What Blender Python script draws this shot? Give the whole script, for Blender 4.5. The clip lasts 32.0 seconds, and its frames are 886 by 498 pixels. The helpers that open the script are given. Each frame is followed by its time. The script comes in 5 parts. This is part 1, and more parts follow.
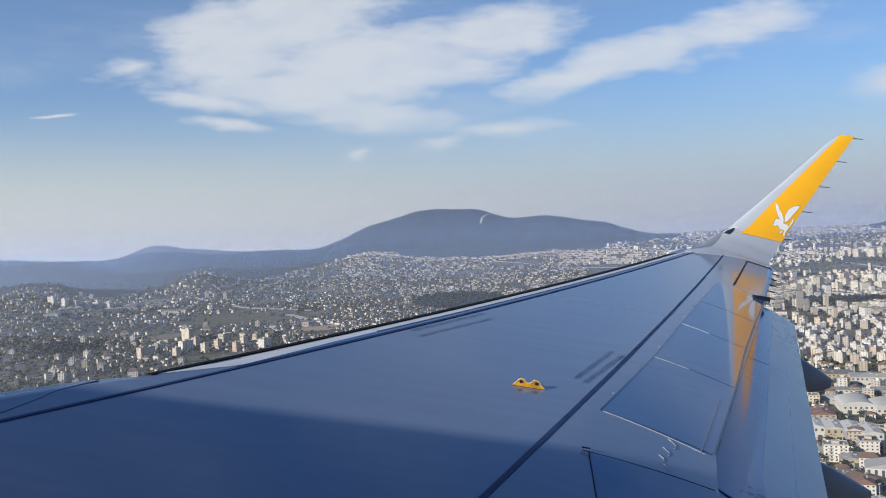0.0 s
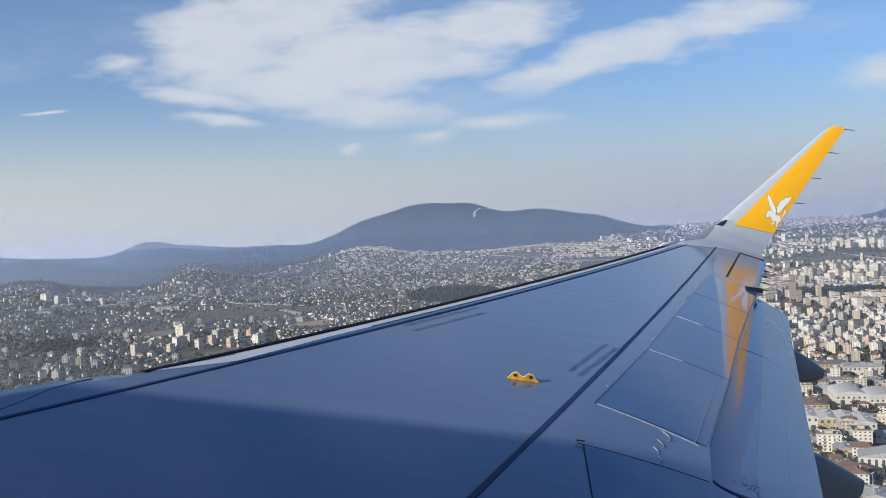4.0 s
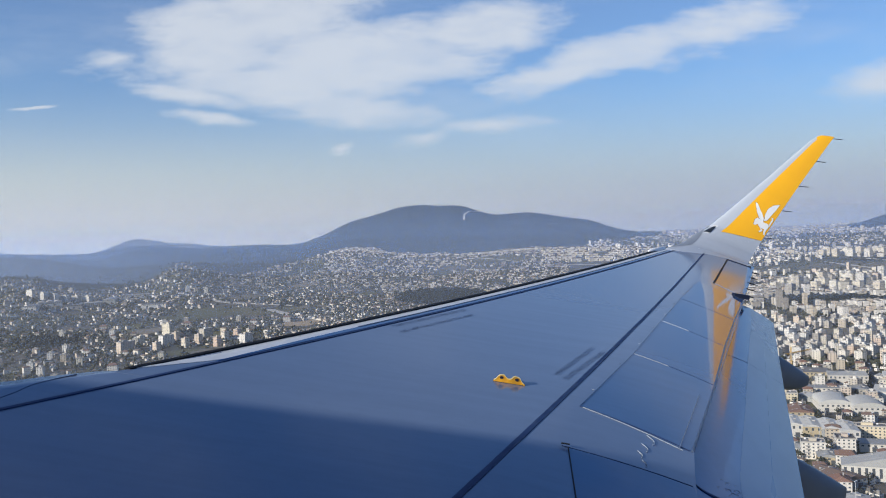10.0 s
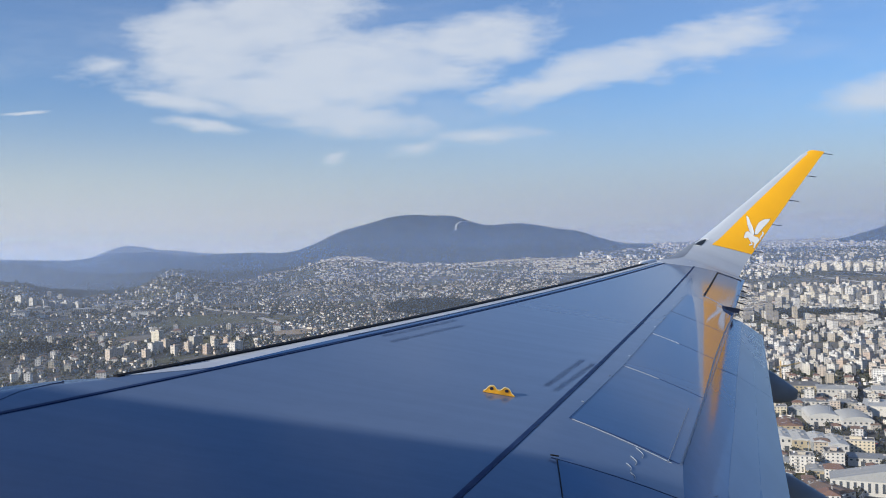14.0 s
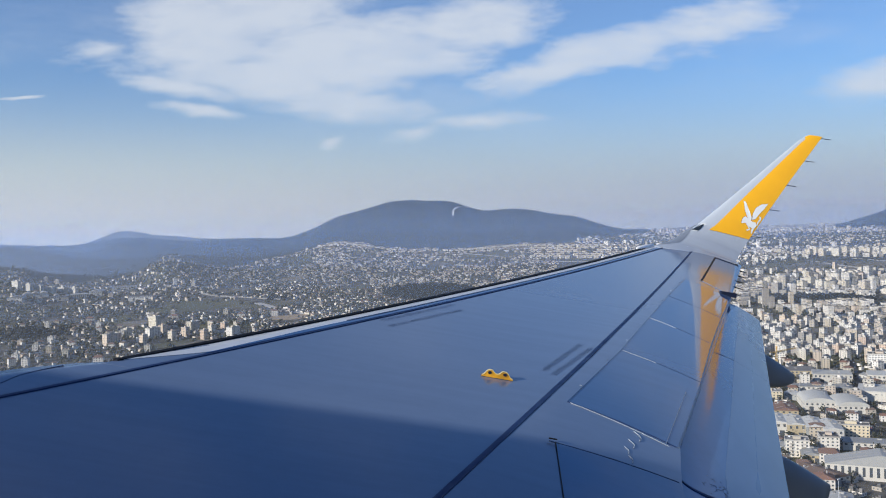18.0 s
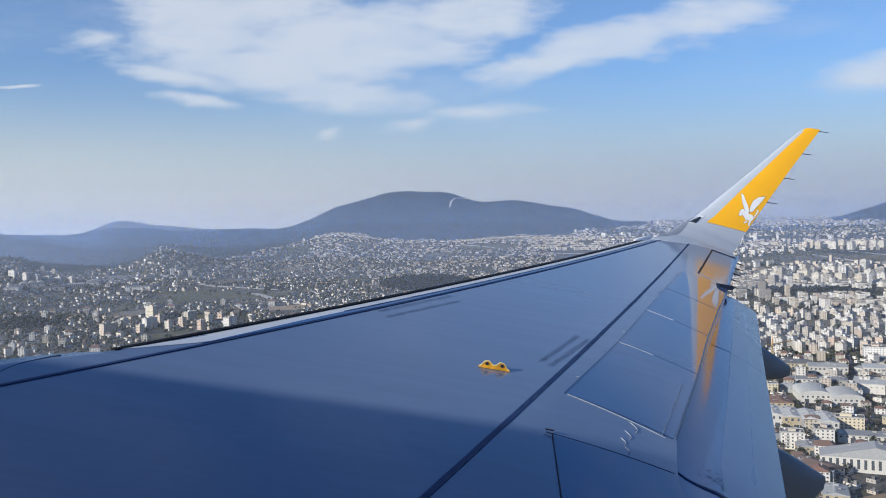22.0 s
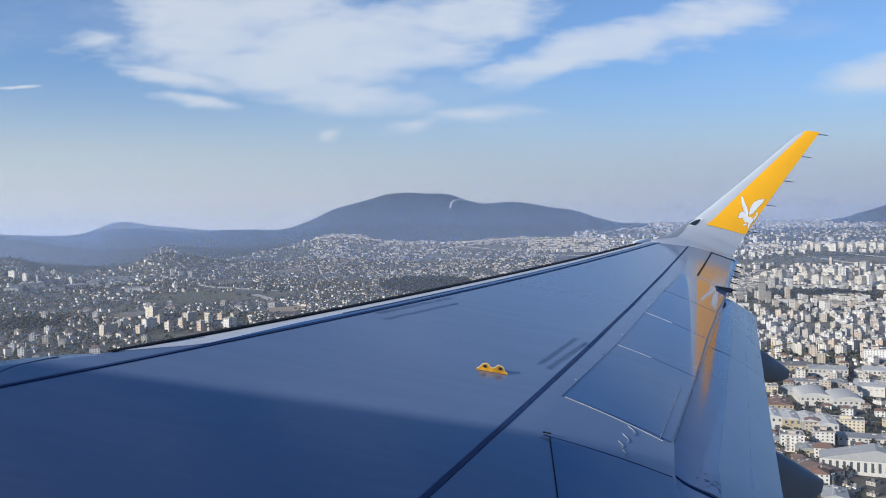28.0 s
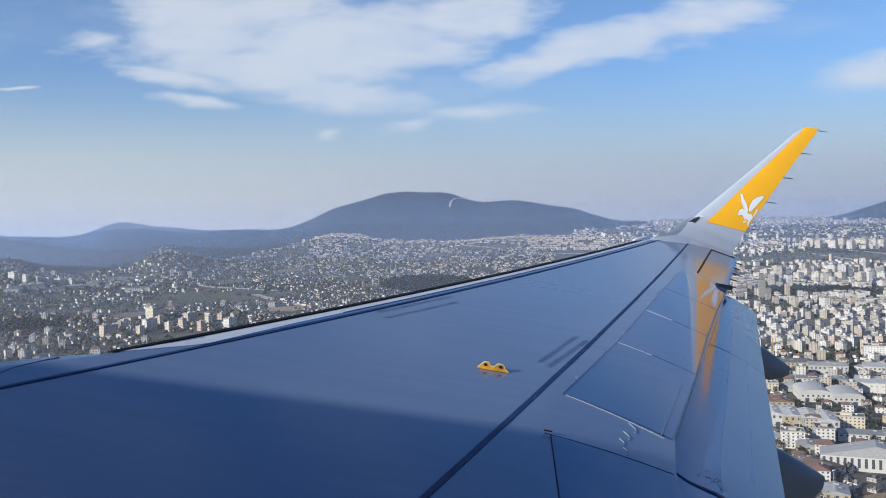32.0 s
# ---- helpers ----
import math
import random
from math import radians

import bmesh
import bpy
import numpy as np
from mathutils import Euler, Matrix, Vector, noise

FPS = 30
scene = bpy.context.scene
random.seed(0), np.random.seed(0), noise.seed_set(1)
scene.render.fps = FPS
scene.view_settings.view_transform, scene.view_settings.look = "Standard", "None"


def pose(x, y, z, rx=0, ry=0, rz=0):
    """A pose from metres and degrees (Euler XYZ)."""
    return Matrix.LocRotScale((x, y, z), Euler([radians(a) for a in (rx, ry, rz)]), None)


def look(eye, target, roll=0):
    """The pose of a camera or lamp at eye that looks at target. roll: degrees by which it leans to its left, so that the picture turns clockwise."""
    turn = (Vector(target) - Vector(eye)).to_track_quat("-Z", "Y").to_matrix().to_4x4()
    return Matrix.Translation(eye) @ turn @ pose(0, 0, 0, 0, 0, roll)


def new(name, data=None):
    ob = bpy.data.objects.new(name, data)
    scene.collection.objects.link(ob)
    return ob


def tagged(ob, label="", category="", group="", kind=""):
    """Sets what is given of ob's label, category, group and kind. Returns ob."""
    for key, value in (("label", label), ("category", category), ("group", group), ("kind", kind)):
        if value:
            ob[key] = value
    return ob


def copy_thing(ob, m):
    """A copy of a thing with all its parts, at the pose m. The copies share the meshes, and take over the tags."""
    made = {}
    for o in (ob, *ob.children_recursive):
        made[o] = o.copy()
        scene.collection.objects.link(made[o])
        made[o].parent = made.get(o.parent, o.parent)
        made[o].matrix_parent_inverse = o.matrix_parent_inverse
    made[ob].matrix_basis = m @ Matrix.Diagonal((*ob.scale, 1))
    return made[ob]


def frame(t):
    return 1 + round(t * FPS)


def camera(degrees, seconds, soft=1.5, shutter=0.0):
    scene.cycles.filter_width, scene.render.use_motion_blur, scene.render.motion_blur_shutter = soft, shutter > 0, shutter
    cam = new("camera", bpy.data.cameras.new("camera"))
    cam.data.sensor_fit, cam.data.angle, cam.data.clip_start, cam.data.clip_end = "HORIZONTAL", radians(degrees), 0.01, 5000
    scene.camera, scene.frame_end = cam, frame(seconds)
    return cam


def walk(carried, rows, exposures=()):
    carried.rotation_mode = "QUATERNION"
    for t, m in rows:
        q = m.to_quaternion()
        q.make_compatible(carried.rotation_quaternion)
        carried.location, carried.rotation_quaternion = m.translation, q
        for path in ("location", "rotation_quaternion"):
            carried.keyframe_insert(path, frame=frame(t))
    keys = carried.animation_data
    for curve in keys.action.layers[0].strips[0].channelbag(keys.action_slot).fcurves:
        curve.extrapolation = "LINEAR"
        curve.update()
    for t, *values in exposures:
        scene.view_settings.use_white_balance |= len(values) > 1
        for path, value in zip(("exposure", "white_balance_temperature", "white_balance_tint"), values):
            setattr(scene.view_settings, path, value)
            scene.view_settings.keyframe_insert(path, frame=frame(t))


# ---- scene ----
cam = camera(54.0, 32.0, soft=1.0)
HIGH = 220.0  # the eye above the plain
# seconds, the sway of the eye in metres and its turn in degrees
PATH = [
    (0, -0.009, 0.000, -0.001, 88.83, 2.74, 0.22), (0.5, -0.008, 0.000, -0.000, 88.48, 2.72, 0.19), (1, -0.007, 0.000, -0.000, 88.61, 2.84, -0.01),
    (1.5, -0.005, -0.001, 0.001, 88.59, 3.04, -0.16), (2, -0.003, -0.001, 0.001, 88.61, 3.27, -0.14), (2.5, -0.003, -0.001, -0.001, 88.51, 3.28, -0.20),
    (3, -0.006, 0.000, -0.000, 88.34, 3.45, -0.16), (3.5, -0.007, -0.000, 0.001, 88.41, 3.31, -0.12), (5.5, -0.005, 0.001, 0.004, 88.41, 3.01, -0.44),
    (6, -0.003, 0.001, 0.004, 88.42, 3.05, -0.33), (6.5, -0.001, -0.000, 0.004, 88.46, 2.99, -0.43), (7, 0.002, -0.000, 0.004, 88.58, 2.88, -0.43),
    (7.5, 0.001, -0.000, 0.005, 88.40, 2.94, -0.48), (8, -0.001, 0.002, 0.004, 88.32, 2.93, -0.54), (8.5, -0.004, 0.001, 0.003, 88.31, 2.80, -0.50),
    (9, -0.004, 0.000, -0.000, 88.52, 2.67, -0.67), (9.5, -0.004, -0.001, -0.003, 88.66, 2.34, -0.92), (10, -0.004, -0.002, -0.004, 88.53, 2.25, -0.92),
    (10.5, -0.004, -0.003, -0.004, 88.43, 2.35, -0.80), (11, -0.005, -0.004, -0.004, 88.44, 2.12, -0.93), (11.5, -0.008, -0.004, -0.004, 88.42, 2.17, -0.96),
    (12, -0.011, -0.007, -0.009, 88.29, 1.87, -1.21), (12.5, -0.010, -0.007, -0.009, 88.49, 1.73, -1.05), (13, -0.007, -0.007, -0.008, 88.94, 1.82, -0.99),
    (13.5, -0.002, -0.006, -0.005, 89.12, 1.72, -1.06), (14, -0.001, -0.004, -0.002, 89.17, 1.63, -1.46), (14.5, -0.001, -0.003, -0.000, 88.96, 1.44, -1.60),
    (15, -0.003, -0.002, -0.001, 88.48, 1.51, -1.64), (15.5, -0.006, -0.003, -0.003, 88.07, 1.54, -1.73), (17.5, -0.009, -0.004, -0.007, 87.83, 1.46, -1.56),
    (18, -0.011, -0.005, -0.008, 88.20, 1.60, -1.65), (18.5, -0.013, -0.006, -0.011, 87.93, 1.27, -1.67), (19, -0.016, -0.007, -0.012, 87.89, 1.27, -1.66),
    (19.5, -0.016, -0.009, -0.015, 87.49, 1.22, -1.60), (20, -0.015, -0.009, -0.017, 87.54, 1.28, -1.70), (20.5, -0.015, -0.009, -0.017, 87.45, 1.39, -1.60),
    (21, -0.016, -0.010, -0.017, 87.22, 1.16, -1.73), (21.5, -0.017, -0.007, -0.012, 87.46, 1.31, -1.68), (22, -0.014, -0.006, -0.009, 87.62, 1.34, -1.82),
    (22.5, -0.009, -0.006, -0.007, 87.78, 1.34, -1.64), (23, -0.004, -0.006, -0.006, 87.85, 1.22, -1.53), (23.5, -0.003, -0.005, -0.002, 87.87, 1.26, -1.49),
    (24, -0.003, -0.004, -0.001, 87.73, 1.22, -1.71), (24.5, -0.003, -0.005, -0.001, 87.57, 1.20, -1.96), (25, -0.003, -0.005, -0.002, 87.50, 1.20, -1.60),
    (25.5, -0.003, -0.005, -0.002, 87.49, 1.30, -1.54), (27.5, -0.003, -0.005, -0.002, 87.77, 1.37, -1.76), (28, -0.002, -0.006, -0.003, 87.72, 1.21, -1.81),
    (28.5, -0.003, -0.007, -0.003, 87.63, 1.44, -1.81), (29, -0.003, -0.005, -0.002, 87.47, 1.42, -1.96), (29.5, -0.004, -0.004, -0.001, 87.43, 1.32, -1.85),
    (30, -0.005, -0.003, -0.002, 87.55, 1.40, -2.07), (30.5, -0.003, -0.005, -0.004, 87.66, 1.61, -1.92), (31, -0.003, -0.006, -0.005, 87.68, 1.43, -2.10),
    (31.5, -0.002, -0.007, -0.006, 87.69, 1.51, -1.87), (32, -0.003, -0.005, -0.004, 87.64, 1.53, -1.84),
]
walk(cam, [(t, pose(x, y, HIGH + z, rx, ry, rz)) for t, x, y, z, rx, ry, rz in PATH], exposures=[(0.0, 0.18, 6560, 10), (7.0, 0.18, 6560, 10), (13.0, 0.15, 6120, 10), (15.0, 0.13, 6350, 10), (20.0, 0.17, 6150, 10), (32.0, 0.17, 6120, 10)])

# ---- sky and sun ----
SUN = Vector((-0.7980, -0.4705, 0.3765)).normalized()
sun_lamp = new("sun", bpy.data.lights.new("sun", "SUN"))
sun_lamp.data.energy, sun_lamp.data.angle, sun_lamp.data.color = 5.0, radians(0.6), (1.0, 0.92, 0.79)
sun_lamp.matrix_world = look((0, 0, 600), Vector((0, 0, 600)) - SUN)


def wire(tree, a, b):
    tree.links.new(a, b)


def calc(tree, op, a, b=None, c=None, clamp=False):
    n = tree.nodes.new("ShaderNodeMath")
    n.operation, n.use_clamp = op, clamp
    for i, v in enumerate((a, b, c)):
        if v is None:
            continue
        if isinstance(v, (int, float)):
            n.inputs[i].default_value = v
        else:
            wire(tree, v, n.inputs[i])
    return n.outputs[0]


def span(tree, v, lo, hi, to_lo=0.0, to_hi=1.0, smooth=True):
    n = tree.nodes.new("ShaderNodeMapRange")
    n.interpolation_type = "SMOOTHSTEP" if smooth else "LINEAR"
    wire(tree, v, n.inputs[0])
    for i, x in enumerate((lo, hi, to_lo, to_hi)):
        n.inputs[i + 1].default_value = x
    return n.outputs[0]


def grain(tree, vec, scale, detail=4.0, rough=0.5, distort=0.0):
    n = tree.nodes.new("ShaderNodeTexNoise")
    n.inputs["Scale"].default_value, n.inputs["Detail"].default_value = scale, detail
    n.inputs["Roughness"].default_value, n.inputs["Distortion"].default_value = rough, distort
    if vec is not None:
        wire(tree, vec, n.inputs["Vector"])
    return n.outputs["Fac"]


def blend(tree, fac, a, b):
    n = tree.nodes.new("ShaderNodeMix")
    n.data_type = "RGBA"
    for sock, v in ((n.inputs[0], fac), (n.inputs[6], a), (n.inputs[7], b)):
        if isinstance(v, (int, float)):
            sock.default_value = v
        elif isinstance(v, tuple):
            sock.default_value = (*v, 1)
        else:
            wire(tree, v, sock)
    return n.outputs[2]


def stretch(tree, vec, scale, move=(0, 0, 0), turn=0.0, kind="POINT"):
    n = tree.nodes.new("ShaderNodeMapping")
    n.vector_type = kind
    wire(tree, vec, n.inputs["Vector"])
    n.inputs["Location"].default_value = move
    n.inputs["Rotation"].default_value = (0, 0, radians(turn))
    n.inputs["Scale"].default_value = scale
    return n.outputs[0]


def make_sky():
    world = bpy.data.worlds.new("sky")
    scene.world = world
    world.use_nodes = True
    tree = world.node_tree
    tree.nodes.clear()
    sky = tree.nodes.new("ShaderNodeTexSky")
    sky.sky_type, sky.sun_disc = "NISHITA", False
    sky.sun_elevation, sky.sun_rotation = math.asin(SUN.z), math.atan2(SUN.x, SUN.y) % (2 * math.pi)
    sky.air_density, sky.dust_density, sky.ozone_density, sky.altitude = 1.0, 0.6, 2.2, 200
    co = tree.nodes.new("ShaderNodeTexCoord").outputs["Generated"]
    sep = tree.nodes.new("ShaderNodeSeparateXYZ")
    wire(tree, co, sep.inputs[0])
    dx, dy, dz = sep.outputs
    ahead = calc(tree, "MAXIMUM", dy, 0.02)
    flat = tree.nodes.new("ShaderNodeCombineXYZ")
    wire(tree, calc(tree, "DIVIDE", dx, ahead), flat.inputs[0])
    wire(tree, calc(tree, "DIVIDE", dz, ahead), flat.inputs[1])
    # ragged edges: the cloud field is bent by noise
    warp = tree.nodes.new("ShaderNodeTexNoise")
    warp.inputs["Scale"].default_value, warp.inputs["Detail"].default_value = 5.0, 8.0
    warp.inputs["Roughness"].default_value = 0.62
    wire(tree, stretch(tree, flat.outputs[0], (1, 2.2, 1)), warp.inputs["Vector"])
    bend = tree.nodes.new("ShaderNodeVectorMath")
    bend.operation = "MULTIPLY_ADD"
    wire(tree, warp.outputs["Color"], bend.inputs[0])
    bend.inputs[1].default_value = (0.07, 0.04, 0)
    wire(tree, flat.outputs[0], bend.inputs[2])
    bent = bend.outputs[0]
    # banks of cloud: middle (u, v), half-widths, tilt, weight
    banks = [(-0.235, 0.222, 0.105, 0.060, -1, 1.25), (-0.150, 0.262, 0.120, 0.070, 9, 1.2), (-0.070, 0.196, 0.180, 0.050, 3, 1.2), (0.071, 0.224, 0.125, 0.034, 13, 1.1),
             (-0.195, 0.172, 0.150, 0.037, -9, 1), (-0.265, 0.160, 0.095, 0.013, -13, 0.85), (-0.249, 0.131, 0.050, 0.008, -11, 0.8), (-0.100, 0.142, 0.140, 0.022, -6, 0.7),
             (-0.355, 0.206, 0.040, 0.016, 7, 0.6), (-0.430, 0.150, 0.030, 0.0035, -1, 1), (0.220, 0.192, 0.175, 0.024, 15, 1.1), (0.365, 0.225, 0.105, 0.028, 19, 0.7),
             (0.530, 0.147, 0.075, 0.022, 11, 0.8), (0.075, 0.115, 0.060, 0.010, -1, 0.6), (0.000, 0.100, 0.038, 0.008, 11, 0.6), (-0.097, 0.088, 0.014, 0.008, 29, 0.6)]
    total = None
    for u, v, a, b, turn, weight in banks:
        local = stretch(tree, bent, (a, b, 1), (u + 0.035, v + 0.02, 0), turn, "TEXTURE")
        size = tree.nodes.new("ShaderNodeVectorMath")
        size.operation = "LENGTH"
        wire(tree, local, size.inputs[0])
        lump = calc(tree, "MULTIPLY", calc(tree, "SUBTRACT", 1.0, size.outputs["Value"]), weight)
        total = lump if total is None else calc(tree, "SMOOTH_MAX", total, lump, 0.25)
    wisps = grain(tree, stretch(tree, flat.outputs[0], (2.6, 8.0, 1), turn=14), 2.8, 10.0, 0.62, 0.15)
    body = calc(tree, "MULTIPLY_ADD", calc(tree, "SUBTRACT", wisps, 0.5), 2.1, total)
    streaks = grain(tree, stretch(tree, flat.outputs[0], (2.0, 6.5, 1), turn=-12), 6.0, 9.0, 0.65, 0.3)
    cloud = calc(tree, "MULTIPLY", span(tree, body, -0.34, 0.66), span(tree, streaks, 0.3, 0.6, 0.84, 1.0))
    # a thin veil of high cloud over the rest of the sky
    veil = span(tree, grain(tree, stretch(tree, co, (1.2, 1.2, 4.5)), 2.6, 7.0, 0.6), 0.42, 0.78, 0.0, 0.36)
    front = span(tree, dy, 0.05, 0.3)
    veil = calc(tree, "ADD", veil, calc(tree, "MULTIPLY", front, span(tree, dz, 0.26, 0.40, 0.12, 0.0)))
    cover = calc(tree, "MAXIMUM", calc(tree, "MULTIPLY", cloud, front), calc(tree, "MULTIPLY", veil, span(tree, dz, 0.02, 0.2)))
    tint = blend(tree, span(tree, dz, 0.0, 0.22), (8.0, 8.5, 9.1), (9.0, 9.4, 9.9))
    cool = tree.nodes.new("ShaderNodeMix")
    cool.data_type, cool.blend_type = "RGBA", "MULTIPLY"
    cool.inputs[0].default_value = 1.0
    wire(tree, sky.outputs[0], cool.inputs[6])
    cool.inputs[7].default_value = (0.78, 1.16, 1.62, 1)
    hazed = blend(tree, span(tree, dz, -0.02, 0.18, 0.96, 0.0), cool.outputs[2], blend(tree, span(tree, dx, -0.5, 0.35), (8.9, 8.45, 7.35), (6.35, 6.2, 6.2)))
    out = blend(tree, calc(tree, "MULTIPLY", cover, 0.82), hazed, tint)
    back = tree.nodes.new("ShaderNodeBackground")
    wire(tree, out, back.inputs[0])
    back.inputs[1].default_value = 0.0705
    wire(tree, back.outputs[0], tree.nodes.new("ShaderNodeOutputWorld").inputs[0])


make_sky()

# ---- materials ----


def surface(name, rough=0.6, metal=0.0, coat=0.0):
    m = bpy.data.materials.new(name)
    m.use_nodes = True
    tree = m.node_tree
    b = tree.nodes["Principled BSDF"]
    b.inputs["Roughness"].default_value, b.inputs["Metallic"].default_value = rough, metal
    b.inputs["Coat Weight"].default_value = coat
    b.inputs["Coat Roughness"].default_value = 0.06
    return m, tree, b


def local_co(tree):
    return tree.nodes.new("ShaderNodeTexCoord").outputs["Object"]


def paint(name, col, rough=0.3, coat=0.0, dirt=0.25, streak=(0.5, 6, 1), dark=0.7, spec=0.5):
    """Aircraft paint or plain metal with faint streaks of dirt."""
    m, tree, b = surface(name, rough, 0.0, coat)
    co = local_co(tree)
    a = grain(tree, stretch(tree, co, streak), 1.3, 6.0, 0.6)
    c = grain(tree, co, 9.0, 5.0, 0.6)
    f = calc(tree, "MULTIPLY", span(tree, calc(tree, "MULTIPLY_ADD", c, 0.4, a), 0.5, 0.95), dirt)
    wire(tree, blend(tree, f, col, tuple(x * dark for x in col)), b.inputs["Base Color"])
    wire(tree, calc(tree, "MULTIPLY_ADD", c, rough * 0.5, rough * 0.75), b.inputs["Roughness"])
    b.inputs["Specular IOR Level"].default_value = spec
    return m


# blue of the reflected sky is put into these three grey base colours
WING_SKY_BLUE = paint("wing_sky_blue_paint", (0.140, 0.186, 0.282), 0.13, 0.0, 0.3)
SPOILER_SKY_BLUE = paint("spoiler_sky_blue_paint", (0.064, 0.124, 0.252), 0.05, 0.0, 0.3)
FLAP_SKY_BLUE = paint("flap_sky_blue_paint", (0.060, 0.130, 0.285), 0.11, 0.0, 0.45, (5, 0.5, 1))
SLAT_METAL = paint("slat_bare_metal", (0.60, 0.62, 0.64), 0.3, 0.0, 0.3)
SHARK_GREY = paint("winglet_grey_paint", (0.44, 0.48, 0.54), 0.25, 0.0, 0.2)
YELLOW = paint("winglet_yellow_paint", (0.93, 0.46, 0.010), 0.35, 0.2, 0.12)
HOOK_YELLOW = paint("hook_yellow_paint", (0.62, 0.32, 0.020), 0.45, 0.0, 0.7, (8, 8, 8), 0.4)
HOOK_RIM = paint("hook_worn_rim", (0.80, 0.62, 0.25), 0.35, 0.0, 0.5, (8, 8, 8), 0.6)
WHITE = paint("white_paint", (0.80, 0.80, 0.80), 0.4, 0.0, 0.15)
SEAL = paint("dark_sealant", (0.012, 0.018, 0.040), 0.6, 0.0, 0.5, spec=0.12)
JOINT = paint("fine_joint", (0.052, 0.104, 0.205), 0.11, 0.0, 0.6)
NAVY = paint("navy_sealant", (0.016, 0.038, 0.115), 0.5, 0.0, 0.4, spec=0.15)
FLAP_LIGHT = paint("flap_pale_paint", (0.13, 0.19, 0.31), 0.20, 0.0, 0.25, (3, 0.3, 1))
SEAM_BLUE = paint("worn_seam", (0.045, 0.068, 0.12), 0.4, 0.0, 0.6)
BLACK = paint("dull_black", (0.010, 0.010, 0.012), 0.6, 0.0, 0.2, spec=0.2)
FAIRING_GREY = paint("fairing_grey_paint", (0.27, 0.28, 0.30), 0.4, 0.0, 0.4)
STENCIL = paint("stencil_ink", (0.026, 0.048, 0.110), 0.5, 0.0, 0.6, (30, 30, 30), 2.2, 0.15)
GLASS_DARK = paint("dark_lens", (0.02, 0.025, 0.03), 0.08, 0.6, 0.1)
ROOT_SHADE_GREY = paint("root_shade_grey", (0.24, 0.27, 0.32), 0.35, 0.0, 0.3)
SEALANT = paint("pale_sealant", (0.27, 0.32, 0.39), 0.5, 0.0, 0.3)
PALE_EDGE = paint("pale_edge_paint", (0.12, 0.17, 0.26), 0.45, 0.0, 0.4)

# ---- helpers for meshes ----


def part(name, bm, material, parent=None, label="", smooth=False):
    me = bpy.data.meshes.new(name)
    bmesh.ops.recalc_face_normals(bm, faces=bm.faces)
    bm.to_mesh(me)
    bm.free()
    me.materials.append(material)
    if smooth:
        me.shade_smooth()
    ob = new(name, me)
    ob.parent = parent
    if label:
        ob["label"] = label
    return ob


def loft(rows, closed=True, ends=True):
    """A skin over rows of points."""
    bm = bmesh.new()
    rings = [[bm.verts.new(p) for p in r] for r in rows]
    n = len(rows[0])
    for a, b in zip(rings, rings[1:]):
        for i in range(n if closed else n - 1):
            j = (i + 1) % n
            bm.faces.new((a[i], a[j], b[j], b[i]))
    if ends and closed:
        bm.faces.new(rings[0])
        bm.faces.new(rings[-1])
    return bm


def box(bm, lo, hi):
    v = [bm.verts.new((x, y, z)) for z in (lo[2], hi[2]) for y in (lo[1], hi[1]) for x in (lo[0], hi[0])]
    for f in ((0, 2, 3, 1), (4, 5, 7, 6), (0, 1, 5, 4), (2, 6, 7, 3), (0, 4, 6, 2), (1, 3, 7, 5)):
        bm.faces.new([v[i] for i in f])


# ---- the airliner: x aft, y outboard, z up, in its own metres ----
EYE = Vector((4.454, 1.914, 1.472))
plane = tagged(new("airplane"), "airliner in flight with grey wing and yellow upturned winglet", "airplane")
plane.matrix_world = Matrix.Translation((0, 0, HIGH)) @ Matrix(((0.97924, 0.07908, 0.18662), (-0.08104, 0.9967, 0.00288), (-0.18578, -0.01795, 0.98242))).to_4x4() @ Matrix.Translation(-EYE)


def skin(y, x=None):
    """Height of the wing's upper skin, which bends up towards the tip and falls away behind the rear spar."""
    z = 0.089 * (y - 2) + 0.0022 * (y - 2) ** 2
    if x is not None:
        u = max(0.0, x - spar_line(y) - 0.05)
        z -= 0.073 * u + 0.08 * u * u
    return z


def edge_line(y):
    return 2.53 + 0.474 * (y - 6.6)


def slat_line(y):
    return 2.345 + 0.4715 * (y - 5.79)


def spar_line(y):
    return 4.44 + 0.3113 * (y - 5.62)


def rear_line(y):
    return 5.75 + (0.3085 if y > 7.109 else 0.165) * (y - 7.109)


def flap_line(y):
    return 6.569 + 0.2615 * (y - 7.49)


def steps(a, b, n):
    return [a + (b - a) * i / (n - 1) for i in range(n)]


def plate(corners, lift, thick, n=8):
    """A thin panel between two edges of (x, y) that follows the skin."""
    (a0, a1), (b0, b1) = corners
    rows = []
    for k in range(n):
        t = k / (n - 1)
        p = (a0[0] + (a1[0] - a0[0]) * t, a0[1] + (a1[1] - a0[1]) * t)
        q = (b0[0] + (b1[0] - b0[0]) * t, b0[1] + (b1[1] - b0[1]) * t)
        rows.append([(p[0], p[1], skin(p[1], p[0]) + lift), (q[0], q[1], skin(q[1], q[0]) + lift),
                     (q[0], q[1], skin(q[1], q[0]) + lift - thick), (p[0], p[1], skin(p[1], p[0]) + lift - thick)])
    return loft(rows)


